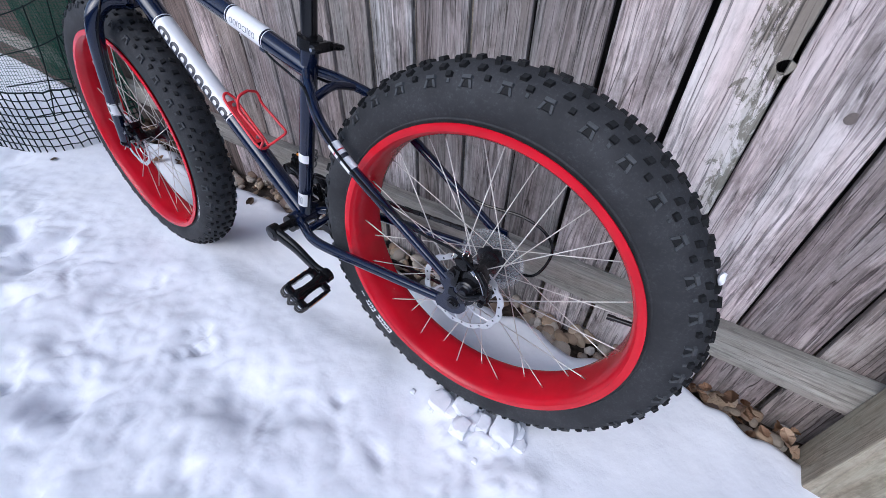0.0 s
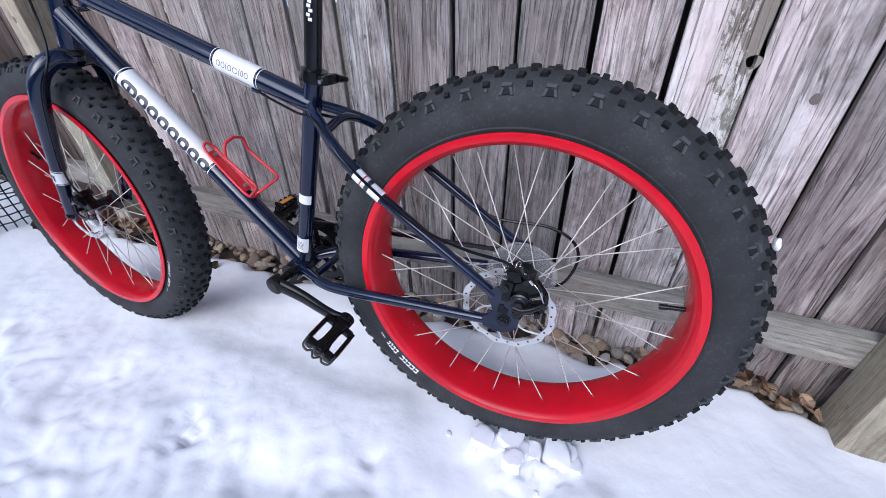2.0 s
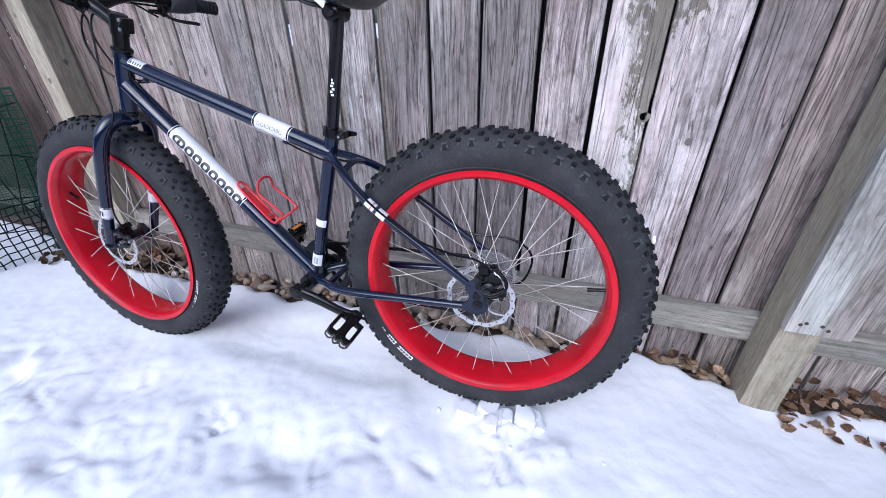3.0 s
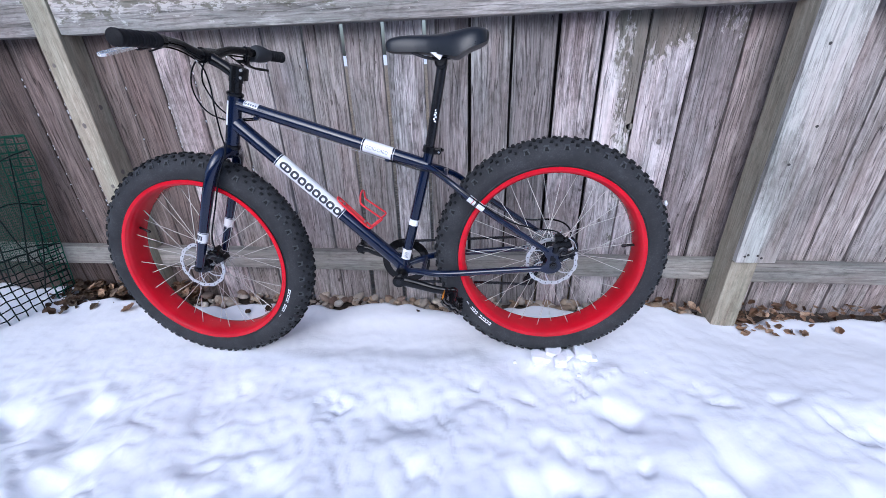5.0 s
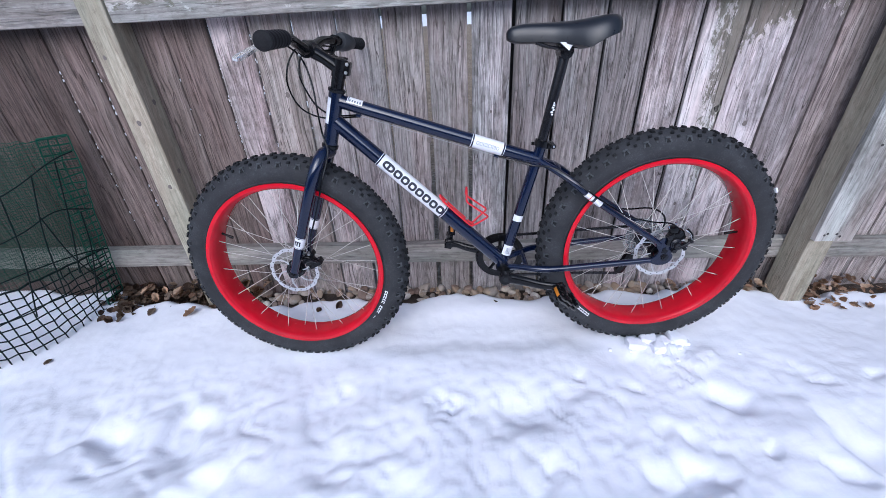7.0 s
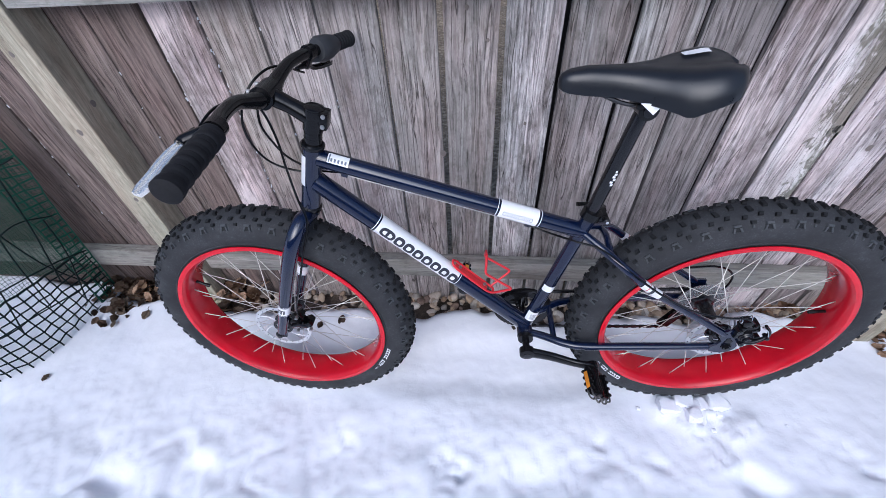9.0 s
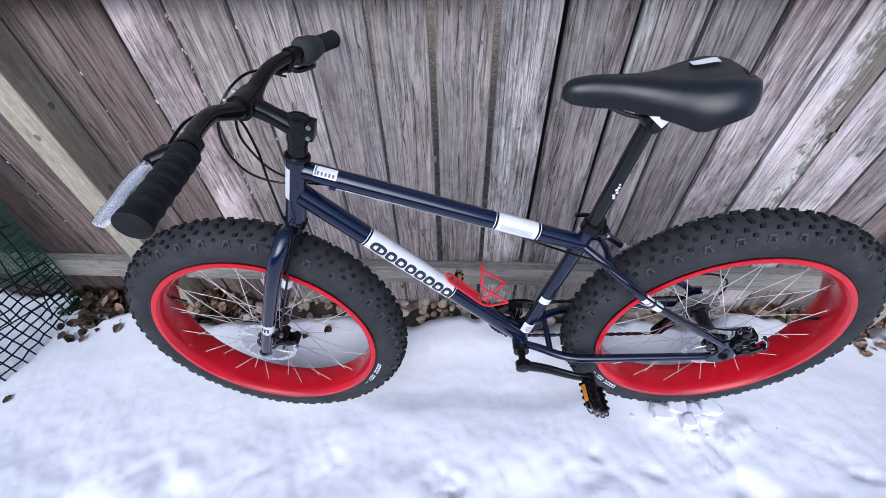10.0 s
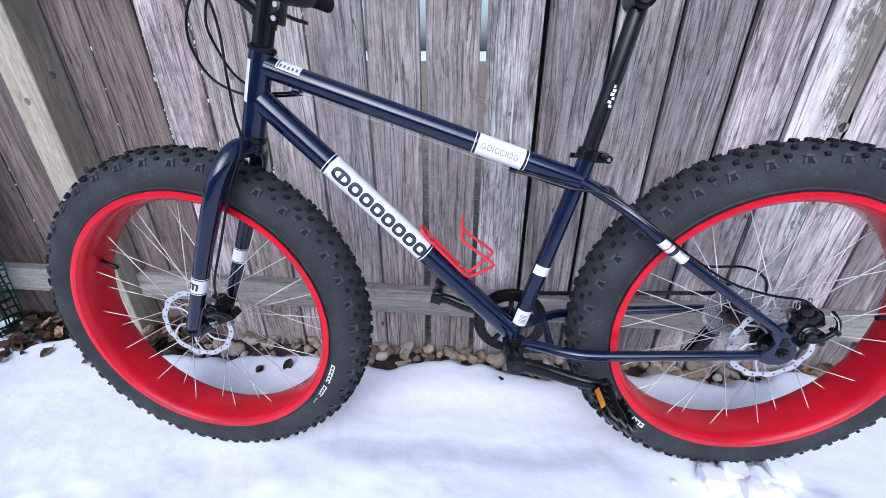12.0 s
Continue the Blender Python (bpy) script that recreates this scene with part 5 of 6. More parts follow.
# seat post, clamp and saddle
SP_TOP = Vector((-0.312, 0, 0.578))
bm = B()
rod(bm, BB.lerp(SEAT_HI, 0.95), SP_TOP, 0.0140, 22)
post_ob = part("seat_post", bm, M_BLACKMETAL, bike, "black seat post with a small white scratch mark")
bm = B()
for s0, a0, a1 in ((0.080, -14, 10), (0.086, -2, 22), (0.092, -18, 6), (0.098, -6, 20), (0.104, -12, 14), (0.110, 0, 14)):
    tube_patch(bm, SEAT_HI, SP_TOP, 0.01425, s0, s0 + 0.0045, a0 - 12, a1 - 12, 3)
part("post_mark", bm, M_WHITE, post_ob)
bm = B()
lathe(bm, [(0.016, -0.010), (0.0215, -0.009), (0.0215, 0.009), (0.016, 0.010)], "z", 24)
for v in bm.verts:
    v.co = SEAT_HI + SD.to_track_quat("Z", "Y").to_matrix() @ v.co
block(bm, (0.020, 0.036, 0.016), Matrix.Translation(SEAT_HI + Vector((0.022, 0.004, -0.006))), 0.003)
bent(bm, [SEAT_HI + Vector((0.030, 0.020, -0.006)), SEAT_HI + Vector((0.034, 0.040, -0.010)), SEAT_HI + Vector((0.014, 0.052, -0.012)), SEAT_HI + Vector((-0.020, 0.050, -0.010))], [0.007, 0.005, 0.0045, 0.005], 8)
cl = part("seat_clamp", bm, M_BLACK, bike, "black quick-release seat clamp")
bm = B()
rod(bm, SEAT_HI + Vector((0.028, -0.022, -0.006)), SEAT_HI + Vector((0.028, -0.012, -0.006)), 0.0072, 12)
part("clamp_nut", bm, M_BLACKMETAL, cl)
bm = B()
rod(bm, SEAT_HI + Vector((0.028, -0.0255, -0.006)), SEAT_HI + Vector((0.028, -0.021, -0.006)), 0.0032, 10)
part("clamp_bolt", bm, M_CHROME, cl)

bm = B()
# saddle shell: cross-sections from nose to tail: x, half width, top z, skirt depth, crown
SECT = [(-0.465, 0.004, 0.630, 0.008, 0.0), (-0.461, 0.013, 0.637, 0.018, 0.001), (-0.450, 0.019, 0.643, 0.028, 0.002), (-0.42, 0.023, 0.647, 0.035, 0.003), (-0.38, 0.027, 0.646, 0.035, 0.004), (-0.345, 0.036, 0.645, 0.038, 0.005), (-0.31, 0.054, 0.646, 0.044, 0.006), (-0.285, 0.070, 0.649, 0.052, 0.006), (-0.272, 0.077, 0.649, 0.058, 0.006), (-0.255, 0.081, 0.649, 0.047, 0.006), (-0.230, 0.082, 0.651, 0.039, 0.005), (-0.208, 0.074, 0.649, 0.032, 0.004), (-0.194, 0.057, 0.644, 0.021, 0.003), (-0.188, 0.035, 0.640, 0.014, 0.001), (-0.186, 0.008, 0.637, 0.006, 0.0)]
xs = [s_[0] for s_ in SECT]
rings = []
for x in np.concatenate([np.linspace(-0.465, -0.452, 4), np.linspace(-0.445, -0.21, 22), np.linspace(-0.204, -0.186, 6)]):
    hw, top, skirt, crown = [float(np.interp(x, xs, [s_[j] for s_ in SECT])) for j in (1, 2, 3, 4)]
    groove = 0.006 * smooth01(x, -0.33, -0.27) * (1 - 0.3 * smooth01(x, -0.22, -0.19))
    ring = []
    for k in range(17):
        u = -1 + 2 * k / 16
        yy = hw * math.sin(u * math.pi / 2 * 1.0)
        zz = top - skirt * (abs(u) ** 3.4) - crown * u * u - groove * math.exp(-((u / 0.16) ** 2)) - 0.004 * abs(u) + 0.007 * math.exp(-(((abs(u) - 0.5) / 0.22) ** 2)) * smooth01(x, -0.30, -0.235)
        ring.append((x, yy, zz))
    for k in range(9):
        u = 1 - 2 * k / 8
        ring.append((x, hw * 0.86 * u, top - skirt - crown - 0.004 - 0.004 * (1 - u * u)))
    rings.append([bm.verts.new(q) for q in ring])
for a, b in zip(rings, rings[1:]):
    for k in range(len(a)):
        bm.faces.new((a[k], a[(k + 1) % len(a)], b[(k + 1) % len(a)], b[k]))
bm.faces.new(rings[0])
bm.faces.new(rings[-1])
bmesh.ops.smooth_vert(bm, verts=bm.verts, factor=0.3, use_axis_x=False, use_axis_y=True, use_axis_z=True)
saddle = part("saddle", bm, M_SADDLE, bike, "black vinyl saddle with a small white patch")


def saddle_top(x, y):
    hw, top, skirt, crown = [float(np.interp(x, xs, [s_[j] for s_ in SECT])) for j in (1, 2, 3, 4)]
    u = math.asin(max(-1.0, min(1.0, y / hw))) * 2 / math.pi
    return top - skirt * abs(u) ** 3.4 - crown * u * u - 0.004 * abs(u) + 0.0066 * math.exp(-(((abs(u) - 0.5) / 0.22) ** 2)) * smooth01(x, -0.30, -0.235)


bm = B()
grid = [[bm.verts.new((x, y, saddle_top(x, y) + 0.0012)) for y in np.linspace(0.020 + 0.10 * (x + 0.262), 0.037 + 0.10 * (x + 0.262), 5)] for x in np.linspace(-0.266, -0.222, 7)]
for g, h in zip(grid, grid[1:]):
    for k in range(4):
        bm.faces.new((g[k], g[k + 1], h[k + 1], h[k]))
part("saddle_patch", bm, M_WHITE, saddle, "white saddle patch")
bm = B()
for sg in (-1, 1):
    bent(bm, [(-0.405, sg * 0.014, 0.612), (-0.385, sg * 0.019, 0.601), (-0.345, sg * 0.022, 0.588), (-0.29, sg * 0.022, 0.587), (-0.24, sg * 0.032, 0.600), (-0.215, sg * 0.040, 0.612)], 0.0036, 8)
part("saddle_rails", bm, M_BLACKMETAL, saddle)
bm = B()
block(bm, (0.040, 0.058, 0.014), Matrix.Translation((-0.318, 0, 0.588)), 0.004)
lathe(bm, [(0.012, -0.028), (0.017, -0.026), (0.017, 0.026), (0.012, 0.028)], "y", 20, (-0.315, 0, 0.577))
part("saddle_clamp", bm, M_BLACK, bike)
bm = B()
plate(bm, [(-0.340, 0.600), (-0.303, 0.597), (-0.316, 0.580)], -0.0465, -0.0450)
plate(bm, [(-0.326, 0.596), (-0.314, 0.596), (-0.314, 0.590), (-0.326, 0.590)], -0.0450, -0.0280)
part("clamp_tag", bm, M_WHITE, bike, "white tag under the saddle")
bm = B()
rod(bm, (-0.315, -0.028, 0.577), (-0.315, -0.0305, 0.577), 0.0100, 18)
part("clamp_bolt", bm, M_BLACKMETAL, bike)

# stem, handlebar, grips and levers
ST_A = HEAD_LO + HEAD * 0.203
ST_B = Vector((-0.974, -0.006, 0.629))
bm = B()
rod(bm, HEAD_LO + HEAD * 0.182, HEAD_LO + HEAD * 0.223, 0.0195, 24)
bent(bm, [ST_A, ST_A.lerp(ST_B, 0.5) + Vector((0, 0, 0.002)), ST_B], [0.0180, 0.0150, 0.0175], 18, 5)
rod(bm, ST_B + Vector((0, -0.024, 0)), ST_B + Vector((0, 0.024, 0)), 0.0205, 22)
lathe(bm, [(0.019, 0.0), (0.019, 0.004), (0.012, 0.0075), (0.002, 0.008)], "z", 24)
for v in bm.verts[-96:]:
    v.co = HEAD_LO + HEAD * 0.222 + HEAD.to_track_quat("Z", "Y").to_matrix() @ v.co
block(bm, (0.016, 0.030, 0.034), Matrix.Translation(HEAD_LO + HEAD * 0.201 + Vector((0.022, 0, 0))) @ pose(0, 0, 0, 0, 18, 0), 0.004)
stem = part("stem", bm, M_BLACK, bike, "black threadless stem with silver bolts")
for s in (0.192, 0.212):
    bm = B()
    p = HEAD_LO + HEAD * s + Vector((0.022, -0.016, 0))
    rod(bm, p + Vector((0, -0.0015, 0)), p + Vector((0, 0.002, 0)), 0.0042, 10)
    part("stem_bolt", bm, M_STEEL, stem)
for dz in (-0.012, 0.012):
    for yy in (-0.018, 0.018):
        bm = B()
        p = ST_B + Vector((-0.017, yy, dz))
        rod(bm, p + Vector((-0.006, 0, 0)), p, 0.0036, 10)
        part("stem_bolt", bm, M_STEEL, stem)

BAR = [(-0.900, 0.304, 0.636), (-0.930, 0.215, 0.642), (-0.946, 0.165, 0.648), (-0.962, 0.105, 0.649), (-0.970, 0.060, 0.640), (-0.974, 0.030, 0.631), (-0.974, -0.005, 0.630), (-0.975, -0.035, 0.630), (-0.977, -0.062, 0.638), (-0.979, -0.100, 0.650), (-0.972, -0.155, 0.653), (-0.958, -0.208, 0.650), (-0.9487, -0.336, 0.644)]
bm = B()
bent(bm, BAR, [0.0111] * 4 + [0.0125] + [0.0155] * 3 + [0.0125] + [0.0111] * 4, 16, 6)
bar = part("handlebar", bm, M_BLACK, bike, "black riser handlebar")


def grip(a, b, label):
    a, b = Vector(a), Vector(b)
    w = b - a
    bm = B()
    prof = []
    n = 60
    for k in range(n + 1):
        s = k / n
        r = 0.0172 if s > 0.12 and (s - 0.12) % 0.155 < 0.065 else 0.0158 + 0.0005 * (k % 2)
        if s > 0.93:
            r = 0.0178
        if s < 0.06:
            r = 0.0168
        prof.append((a + w * s, r))
    prof.append((b + w.normalized() * 0.003, 0.0135))
    tube(bm, [p for p, _ in prof], [r for _, r in prof], 24)
    return part("grip", bm, M_RUBBER, bar, label)


grip(BAR[-2], (-0.9488, -0.337, 0.6440), "black ribbed rubber grip")
grip((-0.9205, 0.244, 0.6405), (-0.8998, 0.305, 0.6360), "black ribbed rubber grip")
bm = B()
tube(bm, [(-0.938, 0.190, 0.645), (-0.934, 0.200, 0.6435), (-0.926, 0.226, 0.6415), (-0.919, 0.248, 0.6403)], [0.022, 0.0265, 0.024, 0.0185], 24)
block(bm, (0.030, 0.030, 0.020), Matrix.Translation((-0.950, 0.202, 0.630)), 0.005)
part("twist_shifter", bm, M_SHIFTER, bar, "dark grey twist shifter")


def lever(base, way, blade, blade_mat, label):
    """Clamp band, body and blade of a brake lever; the clamp lies along 'way'."""
    base, way = Vector(base), Vector(way).normalized()
    bm = B()
    tube(bm, [base - way * 0.009, base + way * 0.009], 0.0150, 18)
    p = Vector(blade[0])
    bent(bm, [base, base.lerp(p, 0.6), p, p.lerp(Vector(blade[1]), 0.35)], [0.010, 0.0105, 0.0100, 0.0085], 10, 5)
    bent(bm, [p, p - way * 0.016, p - way * 0.034], [0.0075, 0.0058, 0.0042], 10, 4)
    body = part("brake_lever", bm, M_BLACK, bar, label)
    # wide pressed blade: two raised edges and a sunk middle
    bm = B()
    line = curve_points(blade, 6)
    wide = [float(w_) for w_ in np.interp(np.linspace(0, 1, len(line)), (0, 0.25, 0.6, 0.9, 1.0), (0.005, 0.0072, 0.0076, 0.0085, 0.0052))]
    rings = []
    for k, (q, w_) in enumerate(zip(line, wide)):
        t_ = (line[min(k + 1, len(line) - 1)] - line[max(k - 1, 0)]).normalized()
        side = t_.cross(Vector((0.25, 0, 0.97))).normalized()
        up_ = side.cross(t_).normalized()
        up_ = up_ if up_.z > 0 else -up_
        rings.append([bm.verts.new(q + side * w_ * sx + up_ * sz) for sx, sz in ((-1, -0.0035), (-1, 0.0028), (-0.75, 0.0042), (-0.45, 0.0032), (-0.35, 0.0006), (0.35, 0.0006), (0.45, 0.0032), (0.75, 0.0042), (1, 0.0028), (1, -0.0035))])
    for p_, q_ in zip(rings, rings[1:]):
        for k in range(10):
            bm.faces.new((p_[k], p_[(k + 1) % 10], q_[(k + 1) % 10], q_[k]))
    bm.faces.new(rings[0])
    bm.faces.new(rings[-1])
    part("lever_blade", bm, blade_mat, body, "smooth lever blade")


lever((-0.963, -0.190, 0.651), (0.10, -0.99, -0.03), [(-1.006, -0.206, 0.641), (-1.014, -0.228, 0.636), (-1.018, -0.250, 0.631), (-1.020, -0.275, 0.625), (-1.026, -0.302, 0.618)], M_ALLOY, "brake lever with polished alloy blade")
lever((-0.946, 0.166, 0.648), (0.28, 0.95, -0.06), [(-0.966, 0.182, 0.620), (-0.968, 0.202, 0.608), (-0.960, 0.228, 0.601), (-0.951, 0.255, 0.598), (-0.946, 0.278, 0.596)], M_BLACKMETAL, "brake lever with black blade")

# cables and hoses
def cable(pts, r=0.0024, mat=None, name="cable"):
    bm = B()
    bent(bm, pts, r, 8, 10)
    return part(name, bm, mat or M_BLACK, bike)


cable([(-1.018, -0.163, 0.633), (-1.012, -0.105, 0.646), (-1.004, -0.045, 0.632), (-0.994, -0.010, 0.604), (-0.980, -0.018, 0.552), (-0.976, -0.030, 0.492), (-0.974, -0.036, 0.425), (-0.964, -0.052, 0.372), (-0.988, -0.078, 0.300), (-1.026, -0.082, 0.205), (-1.064, -0.078, 0.118), (-1.080, -0.062, 0.056)])
cable([(-0.970, 0.168, 0.608), (-0.985, 0.085, 0.648), (-1.012, 0.040, 0.640), (-1.040, 0.018, 0.605), (-1.055, 0.012, 0.560), (-1.050, 0.013, 0.515), (-1.029, 0.018, 0.478), (-0.985, 0.024, 0.455), (-0.930, 0.027, 0.450), (-0.868, 0.012, 0.452)])
cable([(-0.955, 0.190, 0.632), (-0.985, 0.080, 0.636), (-1.008, 0.030, 0.615), (-1.018, 0.012, 0.570), (-1.008, 0.014, 0.525), (-0.990, 0.022, 0.485), (-0.955, 0.029, 0.458), (-0.915, 0.027, 0.455), (-0.862, 0.008, 0.458)])
bm = B()
TTD = (TT_B - TT_A).normalized()
dn = Vector((-TTD.z, 0, TTD.x)) if -TTD.z * 0 + TTD.x < 0 else Vector((TTD.z, 0, -TTD.x))
rod(bm, TT_A + TTD * 0.06 + dn * 0.0235, TT_A + TTD * 0.46 + dn * 0.0235, 0.0008, 6)
part("inner_cable", bm, M_STEEL, bike, "bare steel shift cable under the top tube")
for s in (0.055, 0.46):
    bm = B()
    block(bm, (0.014, 0.010, 0.010), Matrix.Translation(TT_A + TTD * s + dn * 0.022) @ pose(0, 0, 0, 0, 20, 0), 0.002)
    part("cable_stop", bm, M_NAVY, bike)
q0 = TT_A + TTD * 0.46 + dn * 0.0235
cable([q0, q0 + Vector((0.04, -0.014, -0.010)), (-0.392, -0.026, 0.290), (-0.335, -0.052, 0.284), (-0.262, -0.088, 0.236), (-0.200, -0.098, 0.190), (-0.130, -0.100, 0.146), (-0.060, -0.100, 0.124), (0.000, -0.096, 0.112), (0.040, -0.090, 0.078)], 0.0023)
cable([q0 + Vector((0, 0.010, 0)), (-0.385, 0.030, 0.276), (-0.30, 0.082, 0.246), (-0.20, 0.094, 0.162), (-0.08, 0.096, 0.090), (0.030, 0.108, 0.078), (0.082, 0.112, 0.052), (0.096, 0.112, 0.010), (0.072, 0.110, -0.048), (0.022, 0.104, -0.056)], 0.0030)

# bottle cage on the down tube
bm = B()
DTD = (DT_B - DT_A).normalized()
up = Vector((-DTD.z, 0, DTD.x))
if up.z < 0:
    up = -up


def cage_pt(s, h, y):
    return DT_A + DTD * s + up * h + Vector((0, y, 0))


bent(bm, [cage_pt(0.375, 0.030, 0.012), cage_pt(0.362, 0.034, 0.0), cage_pt(0.375, 0.030, -0.012), cage_pt(0.44, 0.027, -0.013), cage_pt(0.495, 0.027, -0.012), cage_pt(0.505, 0.032, 0.0), cage_pt(0.495, 0.027, 0.012), cage_pt(0.44, 0.027, 0.013), cage_pt(0.375, 0.030, 0.012)], 0.0030, 10, 6)
def cornered(pts, r=0.007):
    """A wire's line with tight bends at its corners."""
    p = [Vector(q) for q in pts]
    out = [p[0]]
    for a_, b_, c_ in zip(p, p[1:], p[2:]):
        u_, v_ = (a_ - b_).normalized(), (c_ - b_).normalized()
        out += [b_ + u_ * r, b_ + (u_ + v_) * r * 0.28, b_ + v_ * r]
    return out + [p[-1]]


for sg in (-1, 1):
    tube(bm, cornered([cage_pt(0.500, 0.027, sg * 0.010), cage_pt(0.503, 0.038, sg * 0.016), cage_pt(0.510, 0.090, sg * 0.031), cage_pt(0.427, 0.079, sg * 0.0295), cage_pt(0.409, 0.100, sg * 0.0235), cage_pt(0.405, 0.105, 0.0)]), 0.0030, 10)
block(bm, (0.018, 0.016, 0.004), Matrix.Translation(cage_pt(0.432, 0.026, 0)) @ DTD.to_track_quat("X", "Z").to_matrix().to_4x4() @ Matrix.Diagonal((6.0, 1, 1, 1)), 0.001)
cage = part("bottle_cage", bm, M_CAGE, bike, "empty red wire bottle cage")
for s in (0.39, 0.475):
    bm = B()
    rod(bm, cage_pt(s, 0.020, 0), cage_pt(s, 0.033, 0), 0.0042, 10)
    part("cage_bolt", bm, M_STEEL, cage)

# a fleck of snow on the rear tyre
bm = B()
bmesh.ops.create_icosphere(bm, subdivisions=2, radius=0.009)
for v in bm.verts:
    v.co = Vector((v.co.x * 0.5, v.co.y * 0.9, v.co.z)) * (1 + 0.4 * noise.noise(v.co * 150)) + Vector((0.3325, -0.012, 0.162))
ob = part("snow_fleck", bm, M_SNOW, bike, "small fleck of snow on the tyre")

# ---- green plastic netting standing against the fence ----
def net_mesh(low, top, z0, z1, cell, thick, rows, skew=0.0, h0=0.0, h1=1.0):
    """Crossed strands on a leaning, curved sheet between a foot line and a head line of (x, y) points."""
    lines, lengths = [], []
    for path in (low, top):
        p3 = curve_points([(x, y, 0) for x, y in path], 10)
        d = [0.0]
        for a, b in zip(p3, p3[1:]):
            d.append(d[-1] + (b - a).length)
        lines.append((p3, d))
        lengths.append(d[-1])
    length = max(lengths)

    def on(line, s):
        p3, d = line
        s = max(0.0, min(0.99999, s)) * d[-1]
        i = int(np.searchsorted(d, s, side="right")) - 1
        return p3[i].lerp(p3[i + 1], (s - d[i]) / max(1e-9, d[i + 1] - d[i]))

    def at(s, h):
        q = on(lines[0], s).lerp(on(lines[1], s), h)
        n = noise.noise
        w = 0.014 * n((s * 5, h * 3, 1.0))
        return Vector((q.x + w + 0.007 * n((s * 40, h * 30, 2)), q.y + 0.5 * w, z0 + (z1 - z0) * h + 0.008 * n((s * 30, h * 22, 7))))

    bm = B()
    cols = int(length / cell)
    for c in range(cols + 1):
        tube(bm, [at(c / cols + skew * r / rows, h0 + (h1 - h0) * r / rows) for r in range(rows + 1)], thick, 4)
    for r in range(rows + 1):
        tube(bm, [at(c / cols + skew * r / rows, h0 + (h1 - h0) * r / rows) for c in range(cols + 1)], thick * (1.5 if r == rows else 1.0), 4)
    return bm


net = thing("garden_netting", pose(-2.25, -0.2, -0.04), "dark green plastic garden netting standing in the snow", "netting")
inv = net.matrix_world.inverted()
LOW = [(-2.20, -0.05), (-2.208, -0.17), (-2.215, -0.30), (-2.25, -0.42), (-2.38, -0.50), (-2.70, -0.58), (-3.2, -0.62)]
TOP = [(-2.045, -0.075), (-2.13, -0.16), (-2.24, -0.25), (-2.35, -0.34), (-2.50, -0.42), (-2.80, -0.50), (-3.3, -0.55)]
for nm, bm, mat, text in (
    ("outer_mesh", net_mesh(LOW, TOP, -0.05, 0.70, 0.036, 0.0028, 8, 0.01, 0.0, 0.36), M_NETDARK, "dark square plastic mesh"),
    ("upper_mesh", net_mesh(LOW, TOP, -0.05, 0.70, 0.012, 0.0008, 40, 0.0, 0.36, 1.0), M_NET, "thin green plastic mesh"),
    ("folded_hem", net_mesh([(-2.198, -0.046), (-2.203, -0.09), (-2.207, -0.130)], [(-2.040, -0.070), (-2.075, -0.100), (-2.105, -0.128)], -0.04, 0.704, 0.027, 0.0030, 25), M_NETHEM, "folded bright green hem of coarser mesh"),
    ("inner_mesh", net_mesh([(-2.23, -0.05), (-2.5, -0.07), (-3.2, -0.08)], [(-2.10, -0.05), (-2.4, -0.06), (-3.2, -0.07)], 0.06, 0.68, 0.010, 0.0008, 60, 0.02), M_NET, "fine green inner mesh"),
):
    ob = part(nm, bm, mat, net, text, smooth=False)
    ob.matrix_parent_inverse = inv


def sheet_point(f, h):
    """A point just before the netting: f along its length, h up its height."""
    low = curve_points([(x, y, 0) for x, y in LOW], 8)
    top = curve_points([(x, y, 0) for x, y in TOP], 8)
    i = min(len(low) - 1, int(f * (len(low) - 1)))
    q = low[i].lerp(top[i], h)
    return Vector((q.x + 0.012, q.y - 0.008, -0.05 + 0.75 * h))


# stiff wires: level runs, and slanting ones between them
for line in ([(0.02, 0.93), (0.12, 0.90), (0.30, 0.80), (0.55, 0.72)], [(0.04, 0.62), (0.18, 0.66), (0.35, 0.60), (0.6, 0.55)], [(0.02, 0.36), (0.16, 0.40), (0.36, 0.42), (0.6, 0.40)], [(0.03, 0.18), (0.2, 0.20), (0.4, 0.24), (0.6, 0.22)],
             [(0.10, 0.90), (0.14, 0.60), (0.20, 0.30)], [(0.20, 0.86), (0.27, 0.55), (0.30, 0.22)], [(0.32, 0.80), (0.36, 0.50), (0.44, 0.20)], [(0.08, 0.62), (0.10, 0.40), (0.17, 0.10)], [(0.24, 0.66), (0.20, 0.42), (0.12, 0.20)]):
    bm = B()
    bent(bm, [sheet_point(f, h) for f, h in line], 0.0026, 6, 5)
    ob = part("panel_wire", bm, M_NETDARK, net, smooth=False)
    ob.matrix_parent_inverse = inv

# ---- river stones along the fence ----
def pebble(seed):
    bm = B()
    bmesh.ops.create_icosphere(bm, subdivisions=2, radius=0.5)
    r = random.Random(seed)
    sx, sy, sz = r.uniform(0.75, 1.4), r.uniform(0.65, 1.0), r.uniform(0.45, 0.75)
    for v in bm.verts:
        v.co = Vector((v.co.x * sx, v.co.y * sy, v.co.z * sz)) * (1 + 0.30 * noise.noise(v.co * 2.4 + Vector((seed * 5.1, 0, 0))))
    me = bpy.data.meshes.new("stone")
    bm.to_mesh(me)
    bm.free()
    me.materials.append(M_STONE)
    me.shade_smooth()
    return me


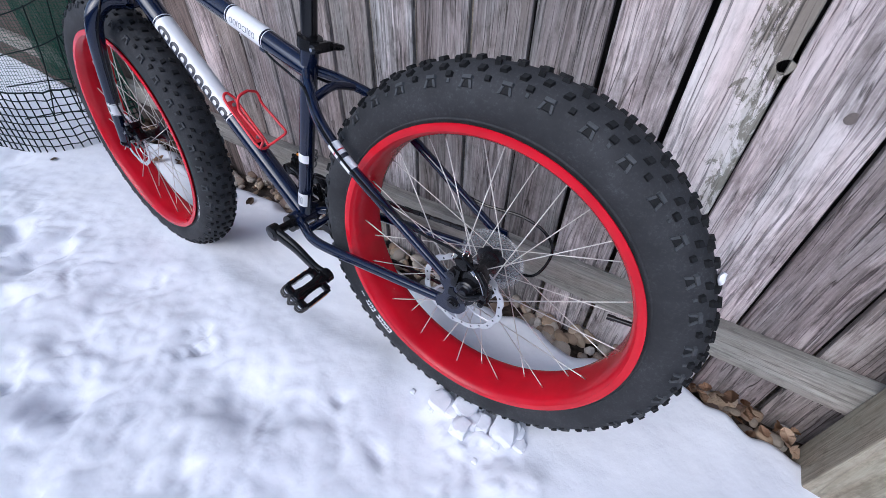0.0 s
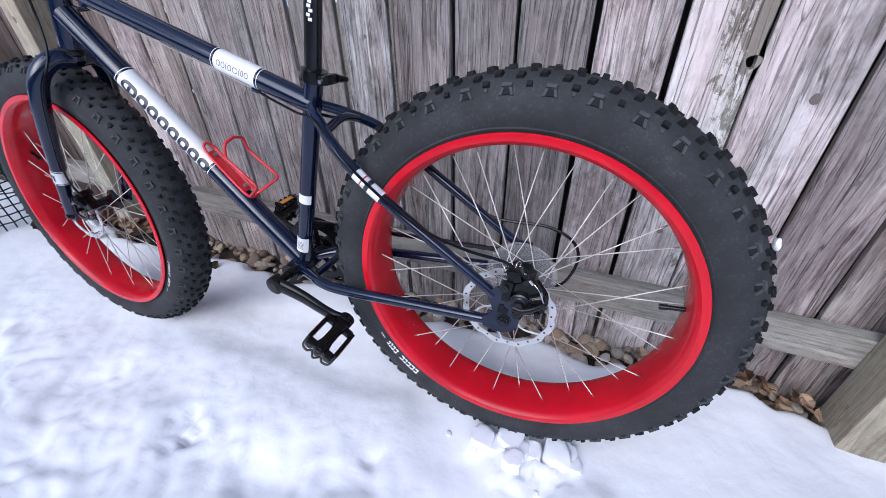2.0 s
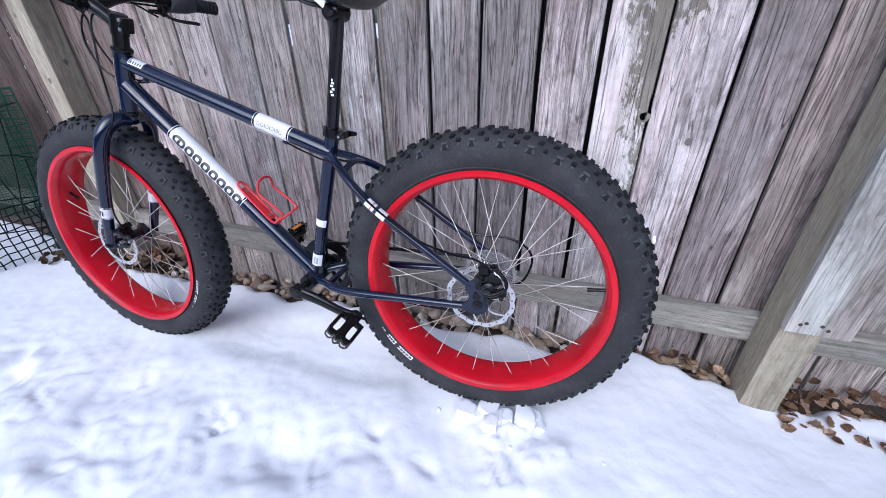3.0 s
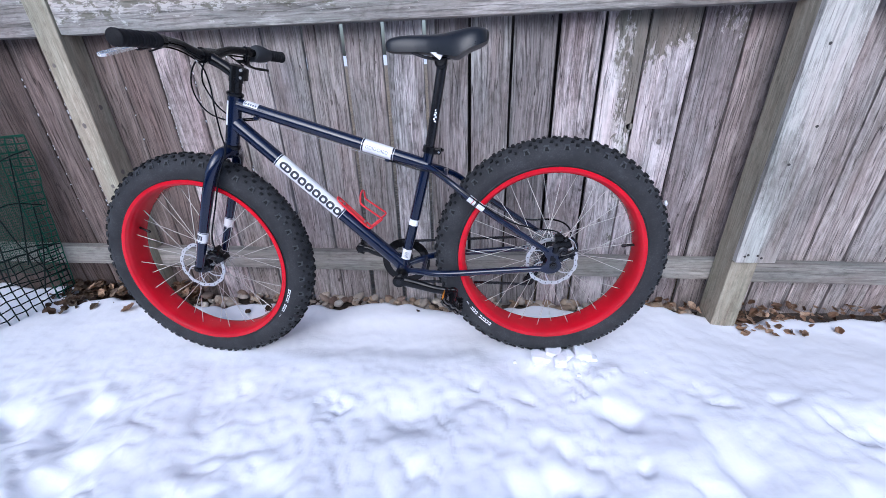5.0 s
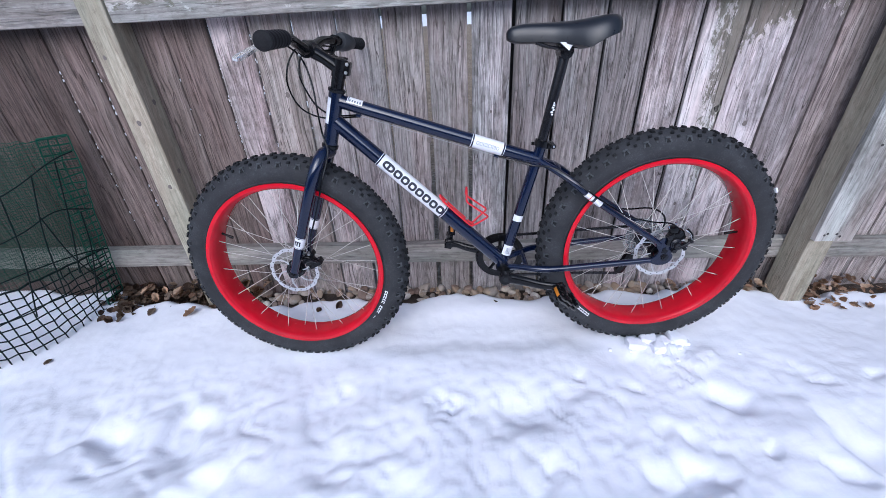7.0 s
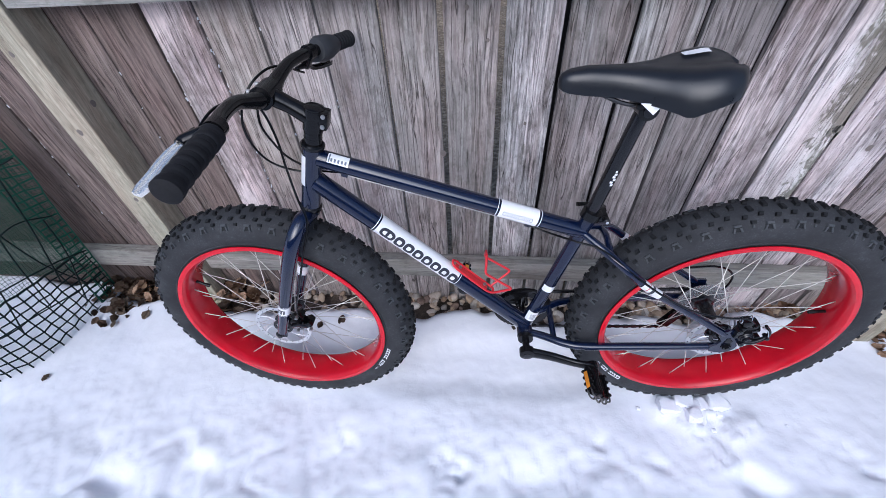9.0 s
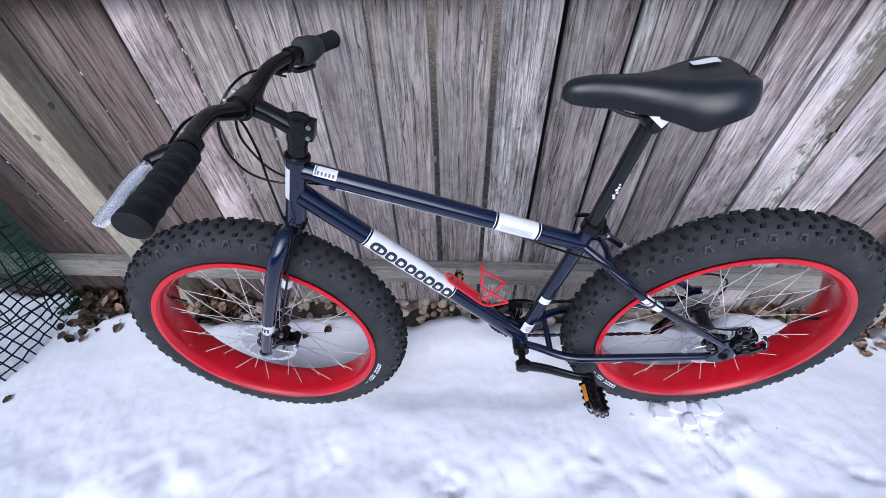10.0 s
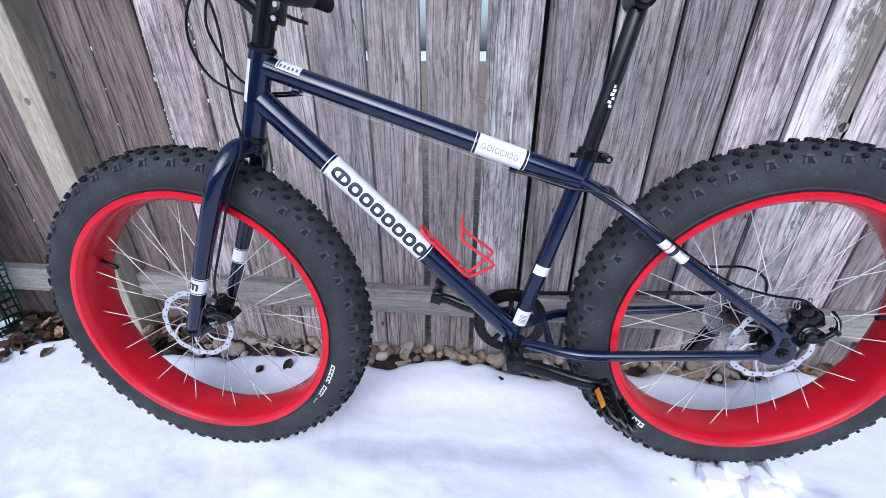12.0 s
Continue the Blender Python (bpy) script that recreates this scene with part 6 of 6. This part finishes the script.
PEBBLES = [pebble(k) for k in range(12)]
border = thing("stone_border", pose(-0.45, -0.08, -0.09), "strip of tan and grey river stones along the fence foot", "stones")
rng = random.Random(21)
for i in range(290):
    x = rng.uniform(-1.55, 0.70) if i < 270 else rng.uniform(-1.66, 0.8)
    back = rng.random()
    near_post = smooth01(x, 0.25, 0.5)
    y = -0.105 + 0.045 * near_post + (0.10 - 0.045 * near_post) * back
    size = rng.uniform(0.020, 0.036) if rng.random() < 0.7 else rng.uniform(0.036, 0.054)
    z = -0.088 + 0.28 * size + (0.016 * rng.random() if back > 0.3 else 0)
    shared("stone", PEBBLES[i % 12], border, Matrix.Translation((x + 0.45, y + 0.08, z + 0.09)) @ Euler((rng.uniform(-0.5, 0.5), rng.uniform(-0.5, 0.5), rng.uniform(0, 6.3))).to_matrix().to_4x4() @ Matrix.Diagonal((size, size, size, 1)))

# ---- dead leaves ----
def leaf(seed, material):
    """A curled dry leaf with a pointed, toothed outline."""
    bm, r = B(), random.Random(seed)
    n, left, right, mid = 8, [], [], []
    curl, fold = r.uniform(-0.5, 0.9), r.uniform(0.1, 0.6)
    for k in range(n + 1):
        s = k / n
        w = 0.34 * math.sin(math.pi * min(1, s * 0.94 + 0.03)) ** 0.8 * (1 + 0.22 * (k % 2)) * r.uniform(0.85, 1.1)
        z = curl * (s - 0.5) ** 2
        mid.append(bm.verts.new((s - 0.5, 0, z)))
        left.append(bm.verts.new((s - 0.5, -w, z + fold * w + 0.05 * r.uniform(-1, 1))))
        right.append(bm.verts.new((s - 0.5, w, z + fold * w + 0.05 * r.uniform(-1, 1))))
    for k in range(n):
        bm.faces.new((left[k], left[k + 1], mid[k + 1], mid[k]))
        bm.faces.new((mid[k], mid[k + 1], right[k + 1], right[k]))
    ext = bmesh.ops.solidify(bm, geom=bm.faces[:], thickness=0.012)
    me = bpy.data.meshes.new("leaf")
    bm.to_mesh(me)
    bm.free()
    me.materials.append(material)
    return me


LEAVES = [leaf(k, M_LEAF) for k in range(10)]
WET_LEAVES = [leaf(k, M_LEAF_WET) for k in range(10)]
rng = random.Random(33)


def litter(name, label, cx, cy, spots, shapes):
    t = thing(name, pose(cx, cy, -0.09), label, "leaves")
    for i, (x, y, z, size) in enumerate(spots):
        shared("leaf", shapes[i % 10], t, Matrix.Translation((x - cx, y - cy, z + 0.09)) @ Euler((rng.uniform(-0.7, 0.7), rng.uniform(-0.7, 0.7), rng.uniform(0, 6.3))).to_matrix().to_4x4() @ Matrix.Diagonal((size, size, size, 1)))


spots = []
for _ in range(150):
    x, y = rng.uniform(-2.3, -1.52), rng.uniform(-0.17, -0.015)
    spots.append((x, y, -0.088 + rng.uniform(0.004, 0.035), rng.uniform(0.025, 0.055)))
for _ in range(34):
    x, y = rng.gauss(-2.11, 0.06), rng.gauss(-0.14, 0.04)
    spots.append((x, y, snow_height(x, y) + 0.006, rng.uniform(0.02, 0.05)))
for x, y, s in ((-2.18, -0.47, 0.03), (-1.14, -0.17, 0.04), (-1.22, -0.20, 0.03), (-0.47, -0.19, 0.025)):
    spots.append((x, y, snow_height(x, y) + 0.006, s))
for _ in range(70):
    x, y = rng.uniform(-2.22, -1.56), rng.uniform(-0.10, -0.012)
    spots.append((x, y, -0.075 + rng.uniform(0.02, 0.07), rng.uniform(0.03, 0.06)))
litter("leaf_litter", "heap of dark wet curled dead leaves by a fence post", -1.9, -0.1, spots, WET_LEAVES)
pale_spots, spots = [], []
for _ in range(170):
    x = 0.80 + rng.expovariate(1.6)
    back = rng.random()
    y = -0.105 + 0.09 * back
    spots.append((x, y, -0.078 + 0.030 * back + rng.uniform(0.0, 0.02), rng.uniform(0.018, 0.038)))
for _ in range(34):
    x, y = 0.82 + rng.expovariate(9.0), rng.uniform(-0.21, -0.09)
    spots.append((x, y, max(-0.085, snow_height(x, y)) + rng.uniform(0.003, 0.008), rng.uniform(0.018, 0.040)))
for _ in range(44):
    x, y = rng.uniform(0.30, 0.70), rng.uniform(-0.095, -0.02)
    spots.append((x, y, -0.060 + rng.uniform(0.0, 0.03), rng.uniform(0.02, 0.045)))
for _ in range(60):
    x, y = rng.uniform(-2.05, -1.50), rng.uniform(-0.105, -0.015)
    pale_spots.append((x, y, -0.055 + rng.uniform(0.02, 0.06), rng.uniform(0.03, 0.06)))
for x, y, size in ((-1.78, -0.20, 0.06), (-1.66, -0.13, 0.05), (-1.72, -0.14, 0.05)):
    pale_spots.append((x, y, snow_height(x, y) + 0.008, size))
litter("leaf_litter", "heap of tan and brown curled dead leaves by a fence post", -1.75, -0.06, pale_spots, LEAVES)
litter("leaf_litter", "scattered curled brown dead leaves behind a fence post", 0.95, -0.1, spots, LEAVES)
